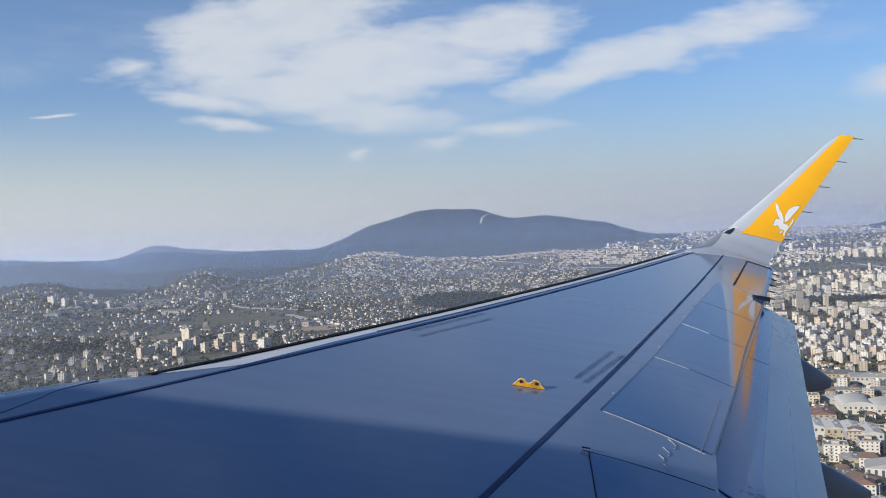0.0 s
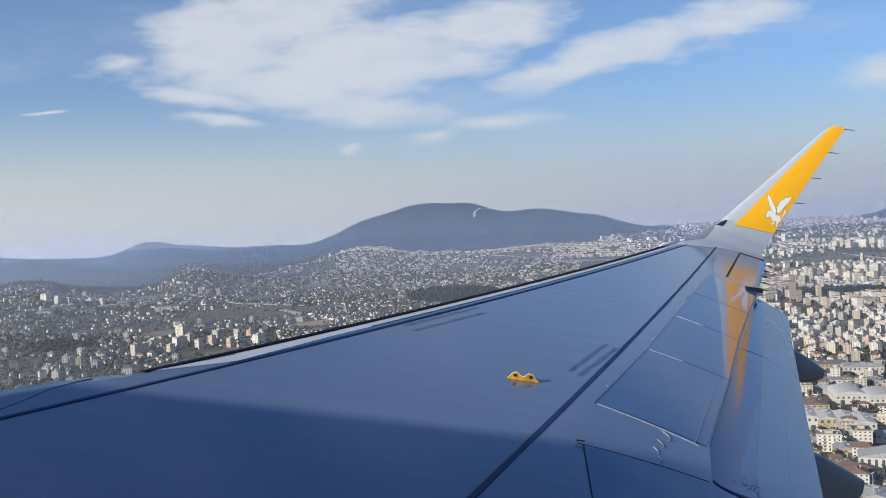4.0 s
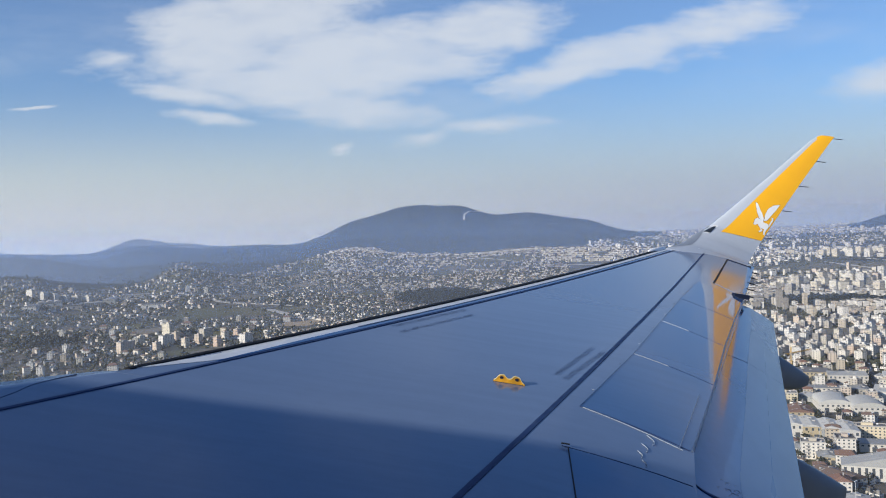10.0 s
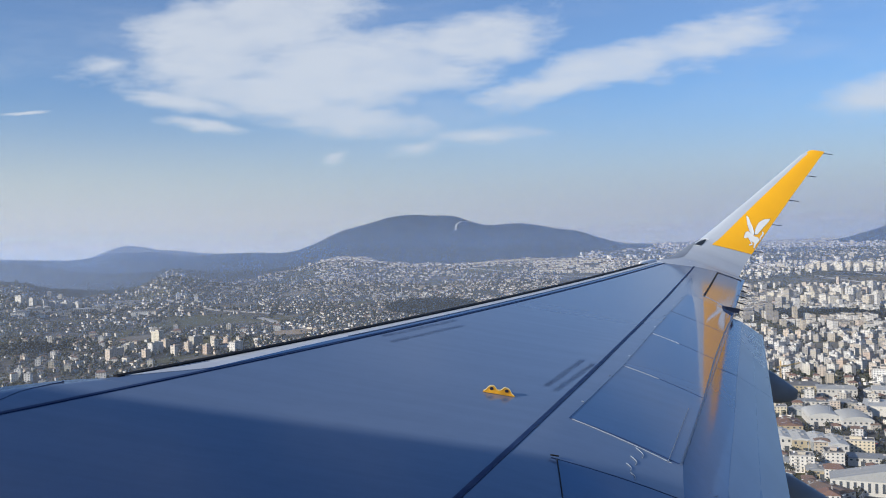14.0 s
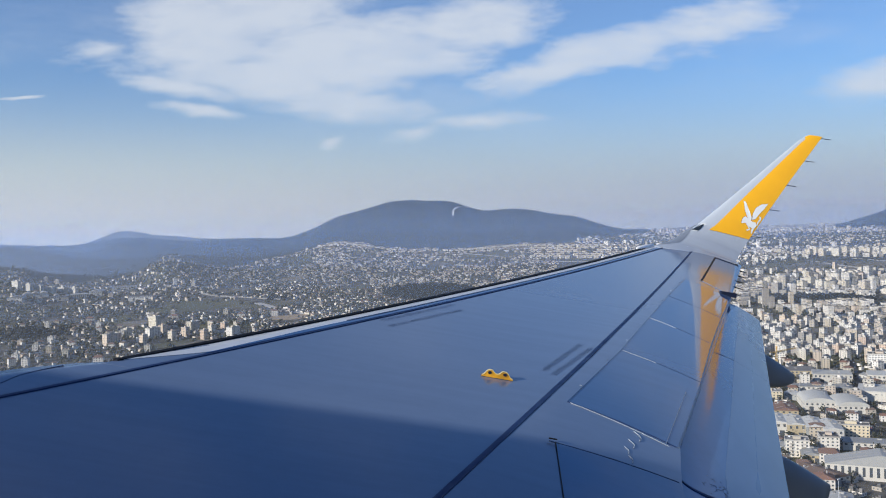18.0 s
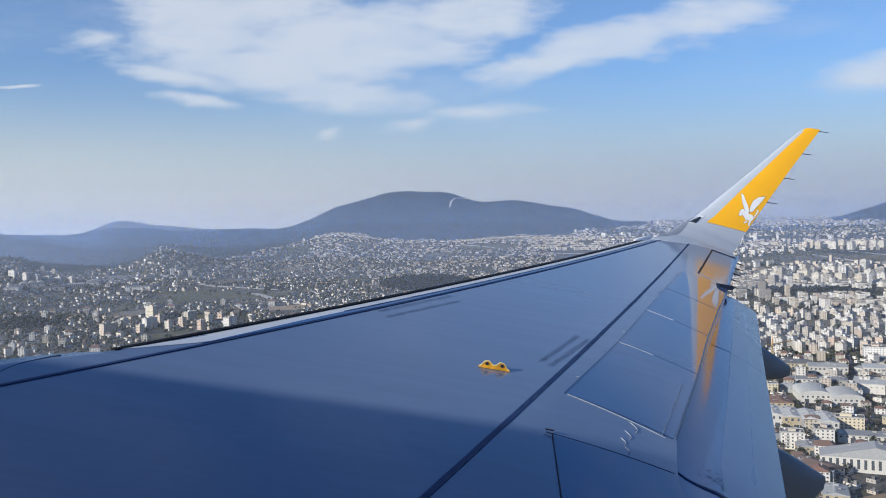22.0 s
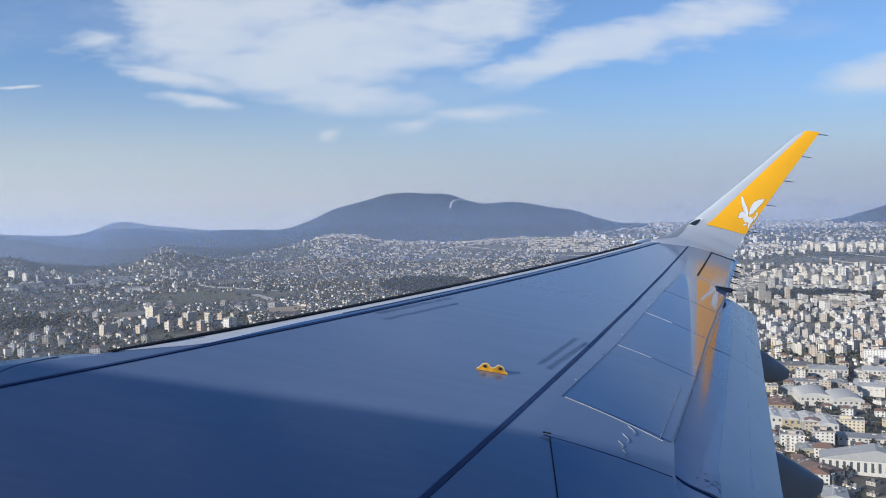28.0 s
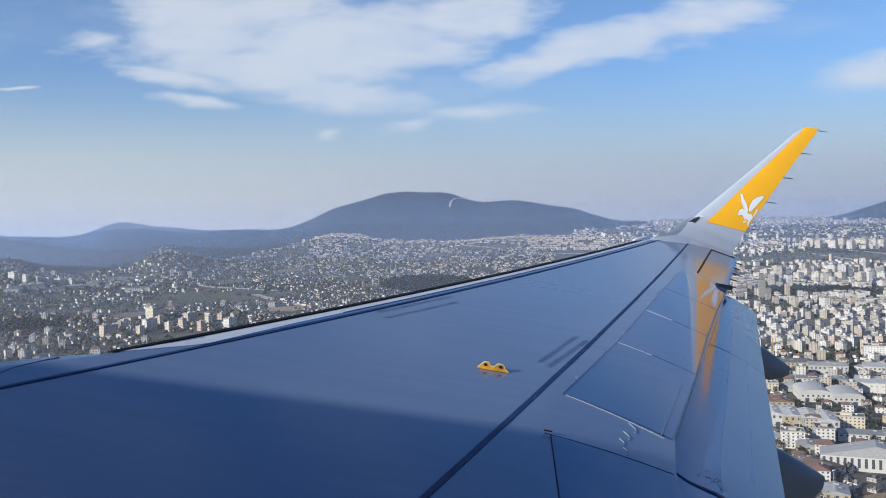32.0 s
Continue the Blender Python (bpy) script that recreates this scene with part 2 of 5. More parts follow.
def fan(corners, lift, thick, n=6, m=5):
    """Like plate(), but follows the skin's fall from front to rear as well."""
    (a0, a1), (b0, b1) = corners
    rows = []
    for k in range(n):
        t = k / (n - 1)
        p = Vector((a0[0] + (a1[0] - a0[0]) * t, a0[1] + (a1[1] - a0[1]) * t))
        q = Vector((b0[0] + (b1[0] - b0[0]) * t, b0[1] + (b1[1] - b0[1]) * t))
        mids = [p + (q - p) * j / (m - 1) for j in range(m)]
        rows.append([(v.x, v.y, skin(v.y, v.x) + lift) for v in mids] + [(v.x, v.y, skin(v.y, v.x) + lift - thick) for v in reversed(mids)])
    return loft(rows)


def build_wing():
    rows = []
    for y in steps(1.93, 16.55, 40):
        fr, re = slat_line(y), rear_line(y) + 0.018
        c = re - fr
        up = [(fr + c * s, y, skin(y, fr + c * s)) for s in (0, 0.05, 0.12, 0.25, 0.4, 0.5, 0.6, 0.65, 0.7, 0.75, 0.8, 0.85, 0.9, 0.95, 1.0)]
        low = [(fr + c * s, y, skin(y, fr + c * s) - 0.15 * c * (4 * s * (1 - s)) ** 0.7 - 0.03) for s in (1.0, 0.8, 0.55, 0.3, 0.12, 0)]
        rows.append(up + low)
    part("wing_box", loft(rows), WING_SKY_BLUE, plane, "grey wing skin with the blue of the sky put into its paint", True).data.set_sharp_from_angle(angle=radians(30))
    # slat: bare strip that starts as a wedge, rounded nose, black strip along its front
    rows = []
    for y in [6.64, 6.8, 7.0] + steps(7.2, 16.35, 30):
        z, a, b = skin(y), slat_line(y) - 0.012, edge_line(y)
        full = min(1.0, (y - 6.60) / 0.5)
        a = b + (a - b) * full
        c = a - b
        rows.append([(a, y, z + 0.004), (a - c * 0.5, y, z + 0.005), (b + 0.02 * full, y, z), (b - 0.03, y, z - 0.03), (b - 0.06, y, z - 0.10),
                     (b - 0.02, y, z - 0.2), (a, y, z - 0.22)])
    part("slat", loft(rows), SLAT_METAL, plane, "bare metal slat along the leading edge", True).data.set_sharp_from_angle(angle=radians(40))
    rows = []
    for y in steps(6.52, 7.2, 6):
        a, b = slat_line(y), 2.53 + 0.474 * (y - 6.6) + 0.5 * max(0.0, y - 6.6) * 0.12
        rows.append([(a, y, skin(y) + 0.002), (b, y, skin(y) + 0.002), (b, y, skin(y) - 0.06), (a, y, skin(y) - 0.06)])
    part("slat_root", loft(rows), WING_SKY_BLUE, plane)
    rows = []
    for y in steps(6.6, 16.25, 30):
        z, b = skin(y), edge_line(y)
        w = 0.012 + 0.020 * (y - 6.6) / 9
        k = 0.014
        rows.append([(b + k, y, z + 0.008), (b - w, y, z + 0.010), (b - w - 0.012, y, z - 0.05), (b + k, y, z - 0.03)])
    strip = []
    for y in steps(7.0, 16.2, 32):
        z, a, b = skin(y), slat_line(y) - 0.012, edge_line(y)
        k0 = 0.70 + 0.26 * max(0.0, 1 - (y - 7.0) / 1.0)
        strip.append([(b + (a - b) * k, y, z + h) for k, h in ((k0, 0.008), (0.985, 0.007), (0.985, 0.0), (k0, 0.0))])
    part("slat_rear_strip", loft(strip), FLAP_SKY_BLUE, plane, "painted strip along the slat's rear")
    strip = [[(x, y, z + h) for x, h in ((c - 0.006, 0.0105), (c + 0.006, 0.0105), (c + 0.006, 0.0), (c - 0.006, 0.0))] for y in steps(8.4, 16.1, 24) for z, c in ((skin(y), edge_line(y) + (slat_line(y) - 0.012 - edge_line(y)) * 0.70),)]
    part("slat_seam", loft(strip), SEAM_BLUE, plane)
    cap = []
    for y in steps(15.70, 16.52, 12):
        z, a, b = skin(y), edge_line(y) + 0.02, edge_line(y) - 0.10
        r = math.sqrt(max(0.02, 1 - ((y - 16.11) / 0.41) ** 2))
        m = (a + b) / 2
        cap.append([(m + (a - m) * r, y, z + 0.012), (m, y, z + 0.022 * r + 0.014), (m + (b - m) * r - 0.01, y, z + 0.014), (m + (b - m) * r, y, z - 0.06), (m + (a - m) * r, y, z - 0.06)])
    part("slat_cap", loft(cap), WHITE, plane, "rounded white end of the slat", True)
    part("leading_edge_lip", loft(rows), BLACK, plane, "black strip along the slat's nose")
    part("slat_gap", plate((((slat_line(3.0) - 0.018, 3.0), (slat_line(16.3) - 0.012, 16.3)), ((slat_line(3.0) + 0.010, 3.0), (slat_line(16.3) + 0.010, 16.3))), 0.005, 0.01, 24), NAVY, plane)
    # skin over the pylon, which swells forward of the wing inboard
    rows = []
    for y in steps(4.2, 6.60, 18):
        a = slat_line(y) - 0.014
        b = 2.52 - 0.62 * (6.60 - y) ** 0.72 - 0.12 * (6.60 - y)
        z = skin(y)
        rows.append([(a, y, z + 0.001), (a * 0.4 + b * 0.6, y, z + 0.001), (b + 0.03, y, z - 0.001), (b, y, z - 0.015), (b - 0.02, y, z - 0.08), (b, y, z - 0.25), (a, y, z - 0.25)])
    part("pylon_fairing", loft(rows), WING_SKY_BLUE, plane, "smooth skin over the engine pylon", True).data.set_sharp_from_angle(angle=radians(40))
    rows = []
    for y in steps(5.55, 6.38, 14):
        x = 2.245 + 0.02 * (y - 5.986) + 0.52 * max(0.0, y - 6.10) ** 1.35 - 0.12 * max(0.0, 5.986 - y)
        rows.append([(x, y, skin(y) + 0.0025), (x + 0.004, y, skin(y) + 0.0025), (x + 0.004, y, skin(y) - 0.01), (x, y, skin(y) - 0.01)])
    part("pylon_seam", loft(rows), NAVY, plane)
    # joint bands and seams
    part("spar_joint", plate((((spar_line(2.5) - 0.017, 2.5), (spar_line(16.5) - 0.013, 16.5)), ((spar_line(2.5) + 0.017, 2.5), (spar_line(16.5) + 0.012, 16.5))), 0.004, 0.01, 24), NAVY, plane, "dark sealed joint across the wing")
    # spoilers: hinge and rear corners
    edges = [((5.10, 7.31), (5.75, 7.11)), ((5.665, 9.01), (6.265, 8.79)), ((6.157, 10.60), (6.705, 10.30)), ((6.62, 12.08), (7.155, 11.75)), ((7.13, 13.62), (7.625, 13.18))]
    for a, b in zip(edges, edges[1:]):
        (hx0, hy0), (rx0, ry0) = a
        (hx1, hy1), (rx1, ry1) = b
        g = 0.004
        sp = part("spoiler", fan((((hx0, hy0 + g), (hx1, hy1 - g)), ((rx0 + 0.02, ry0 + g), (rx1 + 0.02, ry1 - g))), 0.002, 0.03), SPOILER_SKY_BLUE, plane, "flush grey spoiler panel", True)
        sp.data.set_sharp_from_angle(angle=radians(30))
        part("panel_gap", fan((((hx0, hy0 - 0.003), (hx0, hy0 + 0.002)), ((rx0, ry0 - 0.003), (rx0, ry0 + 0.002))), 0.004, 0.006, 2), NAVY, plane)
        part("panel_gap", fan((((hx0 - 0.003, hy0), (hx1 - 0.003, hy1)), ((hx0 + 0.002, hy0), (hx1 + 0.002, hy1))), 0.006, 0.006, 4, 2), JOINT, plane)
        part("spoiler_rear_edge", fan((((rx0 + 0.010, ry0 + g), (rx1 + 0.008, ry1 - g)), ((rx0 + 0.022, ry0 + g), (rx1 + 0.022, ry1 - g))), 0.006, 0.01, 6, 2), PALE_EDGE, sp, "pale rear edge")
        for t in (0.25, 0.75):
            bm = bmesh.new()
            x, y = hx0 + (hx1 - hx0) * t - 0.03, hy0 + (hy1 - hy0) * t
            box(bm, (x, y - 0.004, skin(y, x) - 0.01), (x + 0.016, y + 0.004, skin(y, x) + 0.003))
            part("hinge_cover", bm, (SEALANT, SEAM_BLUE)[t > 0.5], plane)
    # inboard spoiler
    sp = part("spoiler", fan((((4.985, 3.3), (4.982, 6.545)), ((5.70, 3.3), (5.665, 6.565))), 0.002, 0.03), SPOILER_SKY_BLUE, plane, "inboard grey spoiler panel", True)
    sp.data.set_sharp_from_angle(angle=radians(30))
    part("panel_gap", fan((((4.981, 3.3), (4.978, 6.55)), ((4.985, 3.3), (4.982, 6.55))), 0.006, 0.006, 6, 2), BLACK, plane)
    part("panel_gap", fan((((4.945, 6.549), (4.945, 6.5515)), ((5.66, 6.572), (5.66, 6.575))), 0.004, 0.006, 2), NAVY, plane)
    bm = bmesh.new()
    box(bm, (4.94, 6.541, skin(6.54)), (4.985, 6.553, skin(6.54) + 0.006))
    part("latch", bm, BLACK, plane)
    # pale beads of sealant: straight runs and a few loose curls
    def bead(a, b, wave=0.0, turns=1.0, wide=0.0024, paste=SEALANT):
        a, b = Vector(a), Vector(b)
        u = (b - a).normalized()
        v = Vector((u.y, -u.x))
        rows = []
        for t in steps(0, 1, 16 if wave else 8):
            q = a + (b - a) * t + v * wave * math.sin(2 * math.pi * turns * t)
            g = v * wide
            rows.append([(p.x, p.y, skin(p.y, p.x) + h) for p, h in ((q - g, 0.0048), (q + g, 0.0048), (q + g, 0.001), (q - g, 0.001))])
        part("sealant_bead", loft(rows), paste, plane, "pale bead of sealant" if paste is SEALANT else "faint dark seam")
    for (hx, hy), (rx, ry) in edges[1:3]:
        bead((hx, hy - 0.007), (hx + 0.45 * (rx - hx), hy + 0.45 * (ry - hy) - 0.007), wide=0.0010)
    bead((5.115, 7.298), (5.70, 7.072), wide=0.0008)
    bead((6.066, 8.355), (5.678, 7.075), wide=0.0022)

    def curl(x, y, size):
        """A loose hook of sealant."""
        rows = []
        for t in steps(0, 1, 14):
            a = 2.6 * t
            qx = x + size * (0.25 * t + 0.13 * math.sin(a * 1.7))
            qy = y - size * (1.15 * t - 0.30 * max(0.0, t - 0.82) * 6)
            rows.append([(qx + e * 0.0010, qy + e * 0.0008, skin(qy, qx) + h) for e, h in ((-1, 0.005), (1, 0.005), (1, 0.001), (-1, 0.001))])
        part("sealant_bead", loft(rows), SEALANT, plane, "pale hook of sealant")

    for x, y, size in ((5.490, 7.118, 0.145), (5.434, 6.948, 0.120), (5.392, 6.810, 0.092), (5.399, 6.692, 0.088)):
        curl(x, y, size)
    # flap, lowered behind the spoilers
    rows = []
    for y in steps(2.0, 13.3, 28):
        fr, te = rear_line(y) - 0.30, flap_line(max(y, 6.4))
        z = skin(y)
        w = te - fr
        prof = [(fr, z - 0.22), (fr + 0.08 * w, z - 0.165), (fr + 0.3 * w, z - 0.165), (fr + 0.55 * w, z - 0.20), (fr + 0.8 * w, z - 0.275), (te, z - 0.35), (te, z - 0.362), (fr + 0.5 * w, z - 0.36), (fr + 0.1 * w, z - 0.30)]
        rows.append([(x, y, h) for x, h in prof])
    part("flap", loft(rows), FLAP_SKY_BLUE, plane, "lowered grey flap behind the spoilers", True).data.set_sharp_from_angle(angle=radians(35))
    def on_flap(y, k, lift):
        fr, te = rear_line(y) - 0.30, flap_line(max(y, 6.4))
        return (fr + (te - fr) * k, y, skin(y) + float(np.interp(k, (0.08, 0.3, 0.55, 0.8, 1.0), (-0.165, -0.165, -0.20, -0.275, -0.35))) + lift)

    def on_flap_height(x, y):
        fr, te = rear_line(y) - 0.30, flap_line(max(y, 6.4))
        return on_flap(y, (x - fr) / (te - fr), 0.0)[2]

    dice = random.Random(14)
    rows = []
    for y in steps(4.0, 13.25, 150):
        k0 = 0.60 + 0.003 * math.sin(y * 2.3) + dice.uniform(-0.002, 0.002)
        rows.append([on_flap(y, k, 0.0015) for k in steps(k0, 0.995, 6)])
    part("flap_rear_skin", loft(rows, closed=False), FLAP_LIGHT, plane, "paler skin along the flap's rear", True)
    # dark strip painting the shade in the flap gap, and the scratches round it
    rows = []
    for t in steps(0, 1, 16):
        x = 5.705 + 0.30 * t
        y = 6.66 + 0.10 * math.exp(-t * 9) - 0.07 * t
        w = 0.010 + 0.026 * t
        z = on_flap_height(x, y)
        rows.append([(x - 0.3 * w, y - w, z + 0.003), (x, y, z + 0.007), (x + 0.3 * w, y + w, z + 0.003), (x + 0.3 * w, y + w, z - 0.02), (x - 0.3 * w, y - w, z - 0.02)])
    part("flap_recess", loft(rows), NAVY, plane, "dark strip painting the shade of the scuffed gap between the flaps")
    for j in range(60):
        x, y = 5.93 + dice.gauss(0, 0.045), 6.78 + dice.gauss(0, 0.065)
        if j % 3 == 0:
            x, y = 5.985 + dice.gauss(0, 0.018), dice.uniform(6.6, 6.88)
        a, n, g = dice.gauss(0.4, 0.5), dice.uniform(0.004, 0.015), dice.uniform(0.0005, 0.0014)
        ux, uy = math.sin(a), math.cos(a)
        rows = [[(x + ux * n * t + uy * g * e, y + uy * n * t - ux * g * e, on_flap_height(x + ux * n * t, y + uy * n * t) + h) for e, h in ((-1, 0.0015), (1, 0.0015), (1, -0.001), (-1, -0.001))] for t in (-1, 0, 1)]
        part("scratch", loft(rows), SEAM_BLUE, plane)
    for y0 in (10.3, 5.2):
        rows = []
        for t in steps(0, 1, 12):
            y = y0 - 0.14 * t
            fr, te = rear_line(y) - 0.30, flap_line(y)
            k = 0.30 + 0.70 * t
            h = float(np.interp(k, (0.3, 0.55, 0.8, 1.0), (-0.165, -0.20, -0.275, -0.35)))
            rows.append([(fr + (te - fr) * k, y + dy, skin(y + dy) + h + dz) for dy, dz in ((0, 0.0028), (0.003, 0.0028), (0.003, -0.006), (0, -0.006))])
        part("flap_joint", loft(rows), JOINT, plane)
    # aileron
    al = part("aileron", fan((((7.41, 13.82), (8.19, 16.36)), ((7.70, 13.40), (8.55, 16.30))), 0.005, 0.04), WING_SKY_BLUE, plane, "grey aileron near the wing tip", True)
    al.data.set_sharp_from_angle(angle=radians(30))
    part("aileron_slot", fan((((7.392, 13.84), (8.175, 16.38)), ((7.416, 13.83), (8.197, 16.37))), 0.009, 0.02, 5, 2), BLACK, plane, "black slot before the aileron")
    part("aileron_end_gap", fan((((8.18, 16.36), (8.18, 16.39)), ((8.56, 16.30), (8.56, 16.33))), 0.014, 0.02, 2), SEAL, plane)
    bm = bmesh.new()
    box(bm, (7.56, 13.32, skin(13.4) - 0.12), (7.75, 13.46, skin(13.4) - 0.06))
    part("hinge_fairing", bm, SEAL, plane, "dark hinge fairing between aileron and flap")
    for k in range(5):
        y = 13.7 + 0.56 * k
        x = rear_line(y) - 0.02
        z = skin(y, x)
        part("static_wick", loft([[(x + 0.15 * t, y - 0.02 * t + 0.013 * math.cos(a) * (1 - 0.6 * t), z - 0.01 - 0.02 * t + 0.013 * math.sin(a) * (1 - 0.6 * t)) for a in steps(0, 5, 6)] for t in (0, 0.5, 1)]), BLACK, plane)
    # flap track fairings: deep canoes that taper behind the flap
    for yf, x0, x1, zt, zb, ze in ((11.5, 6.9, 7.97, 0.70, 0.33, 0.47), (8.5, 6.2, 7.26, 0.20, -0.26, 0.0)):
        rows = []
        for t in steps(0, 1, 14):
            x = x0 + (x1 - x0) * t
            k = max(0.0, (t - 0.62) / 0.38)
            top = zt + (ze + 0.04 - zt) * k ** 1.15
            low = zb + (ze - 0.06 - zb) * max(0.0, (t - 0.75) / 0.25) ** 2
            wide = 0.11 * math.sqrt(max(0.03, 1 - k ** 2.5)) * (0.4 + 0.6 * min(1.0, t * 4))
            rows.append([(x, yf + wide * math.copysign(abs(math.cos(a)) ** 0.7, math.cos(a)), (top + low) / 2 + (top - low) / 2 * math.copysign(abs(math.sin(a)) ** 0.8, math.sin(a))) for a in steps(0, 2 * math.pi * 19 / 20, 20)])
        part("flap_track_fairing", loft(rows), FAIRING_GREY, plane, "dark grey fairing under the flap", True)


SHARK = ((0.0, 16.35, 1.735, 7.15, 16.35, 1.655, 8.60), (0.14, 16.70, 1.87, 7.50, 16.85, 1.70, 8.66), (0.24, 17.00, 2.045, 7.73, 17.12, 1.90, 8.80), (0.32, 17.25, 2.245, 8.02, 17.30, 2.17, 8.97),
         (0.45, 17.40, 2.62, 8.38, 17.42, 2.60, 9.20), (0.68, 17.66, 3.27, 8.99, 17.68, 3.30, 9.60), (0.94, 17.89, 4.05, 9.69, 17.90, 4.08, 10.05), (0.98, 17.92, 4.14, 9.80, 17.93, 4.16, 10.10), (1.0, 17.93, 4.19, 9.90, 17.94, 4.19, 10.12))


def shark(s):
    """Leading and trailing points of the winglet at s from 0 (wing) to 1 (top)."""
    s = min(1.0, max(0.0, s))
    for a, b in zip(SHARK, SHARK[1:]):
        if s <= b[0] + 1e-9:
            t = (s - a[0]) / (b[0] - a[0])
            v = [p + (q - p) * t for p, q in zip(a[1:], b[1:])]
            return Vector((v[2], v[0], v[1])), Vector((v[5], v[3], v[4]))


def shark_normal(s, c):
    (a, b), (p, q) = shark(s - 0.02), shark(s + 0.02)
    up = p.lerp(q, c) - a.lerp(b, c)
    lo, hi = shark(s)
    return (hi - lo).cross(up).normalized()


def shark_point(s, c, side, lift=0.0):
    """A point on the winglet's inner (side 1) or outer (-1) face at chord share c."""
    lo, hi = shark(s)
    wide = 0.08 * (hi - lo).length * (math.sqrt(max(c, 0.0)) * 1.7 * (1 - c)) * min(1.0, 0.2 + s * 3)
    return lo.lerp(hi, c) - shark_normal(s, c) * side * -(wide + lift)


def build_winglet():
    ss = steps(0, 0.46, 24) + steps(0.49, 0.94, 10) + [0.96, 0.98, 0.99, 1.0]
    cs = [0, 0.02, 0.06, 0.13, 0.25, 0.4, 0.6, 0.8, 1.0]
    rows = [[shark_point(s, c, 1) for c in cs] + [shark_point(s, c, -1) for c in cs[-2:0:-1]] for s in ss]
    body = part("winglet", loft(rows), SHARK_GREY, plane, "upturned winglet, grey edge and yellow face", True)
    body.data.set_sharp_from_angle(angle=radians(45))
    # yellow field on both faces, set proud of the grey
    for side in (1, -1):
        rows = []
        for s in steps(0.295, 0.955, 18) + [0.97, 0.985, 0.995]:
            first = 0.285 - 0.05 * (s - 0.312) / 0.64 if s <= 0.957 else max(0.02, 0.23 - (s - 0.957) * 12)
            rows.append([shark_point(s - 0.03 * (0.5 - c) * (1 - s), c, side, 0.009) for c in steps(first, 0.995, 12)])
        part("yellow_field", loft(rows, closed=False), YELLOW, body, "bright yellow painted face", True)
    # emblem: plain white wing-like shapes
    def mark(outline):
        mc, ms = (sum(v) / len(outline) for v in zip(*outline))
        for grow, lift, ink, label in ((0.035, 0.0125, SEAM_BLUE, "thin dark outline"), (0.0, 0.015, WHITE, "white winged emblem")):
            bm = bmesh.new()
            bm.faces.new([bm.verts.new(shark_point(s + (s - ms) * grow, c + (c - mc) * grow, 1, lift)) for c, s in outline])
            part("emblem_outline" if grow else "emblem", bm, ink, body, label)
    mark([(0.33, 0.505), (0.41, 0.497), (0.55, 0.466), (0.66, 0.444), (0.77, 0.417), (0.80, 0.398), (0.67, 0.417), (0.53, 0.449)])
    mark([(0.88, 0.514), (0.75, 0.502), (0.70, 0.476), (0.73, 0.441), (0.80, 0.408), (0.85, 0.415), (0.86, 0.446), (0.88, 0.480)])
    mark([(0.65, 0.380), (0.61, 0.406), (0.63, 0.418), (0.72, 0.410), (0.82, 0.399), (0.90, 0.398), (0.96, 0.386), (0.96, 0.370), (0.91, 0.365), (0.80, 0.371), (0.72, 0.385), (0.69, 0.377)])
    mark([(0.90, 0.372), (0.95, 0.370), (0.96, 0.351), (0.98, 0.338), (0.95, 0.338), (0.92, 0.354)])
    mark([(0.75, 0.381), (0.84, 0.368), (0.90, 0.356), (0.86, 0.345), (0.83, 0.350), (0.86, 0.359)])
    mark([(0.89, 0.434), (0.94, 0.431), (0.97, 0.417), (0.96, 0.400), (0.98, 0.385), (0.95, 0.389), (0.93, 0.404), (0.93, 0.421)])
    for s in (0.325, 0.485, 0.645, 0.81, 0.975):
        x, y, z = shark(s)[1]
        part("static_wick", loft([[(x - 0.05 + 0.22 * t, y + 0.007 * math.cos(a), z + 0.005 * t + 0.007 * math.sin(a)) for a in steps(0, 4.7, 5)] for t in (0, 0.5, 1)]), BLACK, body)
    rows = []
    for t in steps(0, 1, 6):
        s = 0.268 + 0.050 * t
        rows.append([shark_point(s, 0.0, 1, 0.006), shark_point(s, 0.09, 1, 0.008), shark_point(s, 0.16 - 0.05 * t * t, 1, 0.008)])
    part("navigation_light", loft(rows, closed=False), GLASS_DARK, body, "dark glazed tip light")
    rows = []
    for t in steps(0, 1, 8):
        s = 0.262 + 0.066 * t
        lap = 0.16 - 0.02 * t
        rows.append([shark_point(s, c, 1, 0.004) for c in (0.0, lap * 0.5, lap)])
    part("light_surround", loft(rows, closed=False), SLAT_METAL, body, "pale rim round the tip light", True)
    # shade in the root's bend, put in as a darker grey patch
    rows = [[shark_point(s, c, 1, 0.003) for c in steps(0.0, 0.02 + 0.11 * math.sin((s - 0.04) * 12.5), 5)] for s in steps(0.05, 0.28, 10)]
    part("root_fillet", loft(rows, closed=False), ROOT_SHADE_GREY, body, "darker grey patch painting the shade at the winglet's root", True)


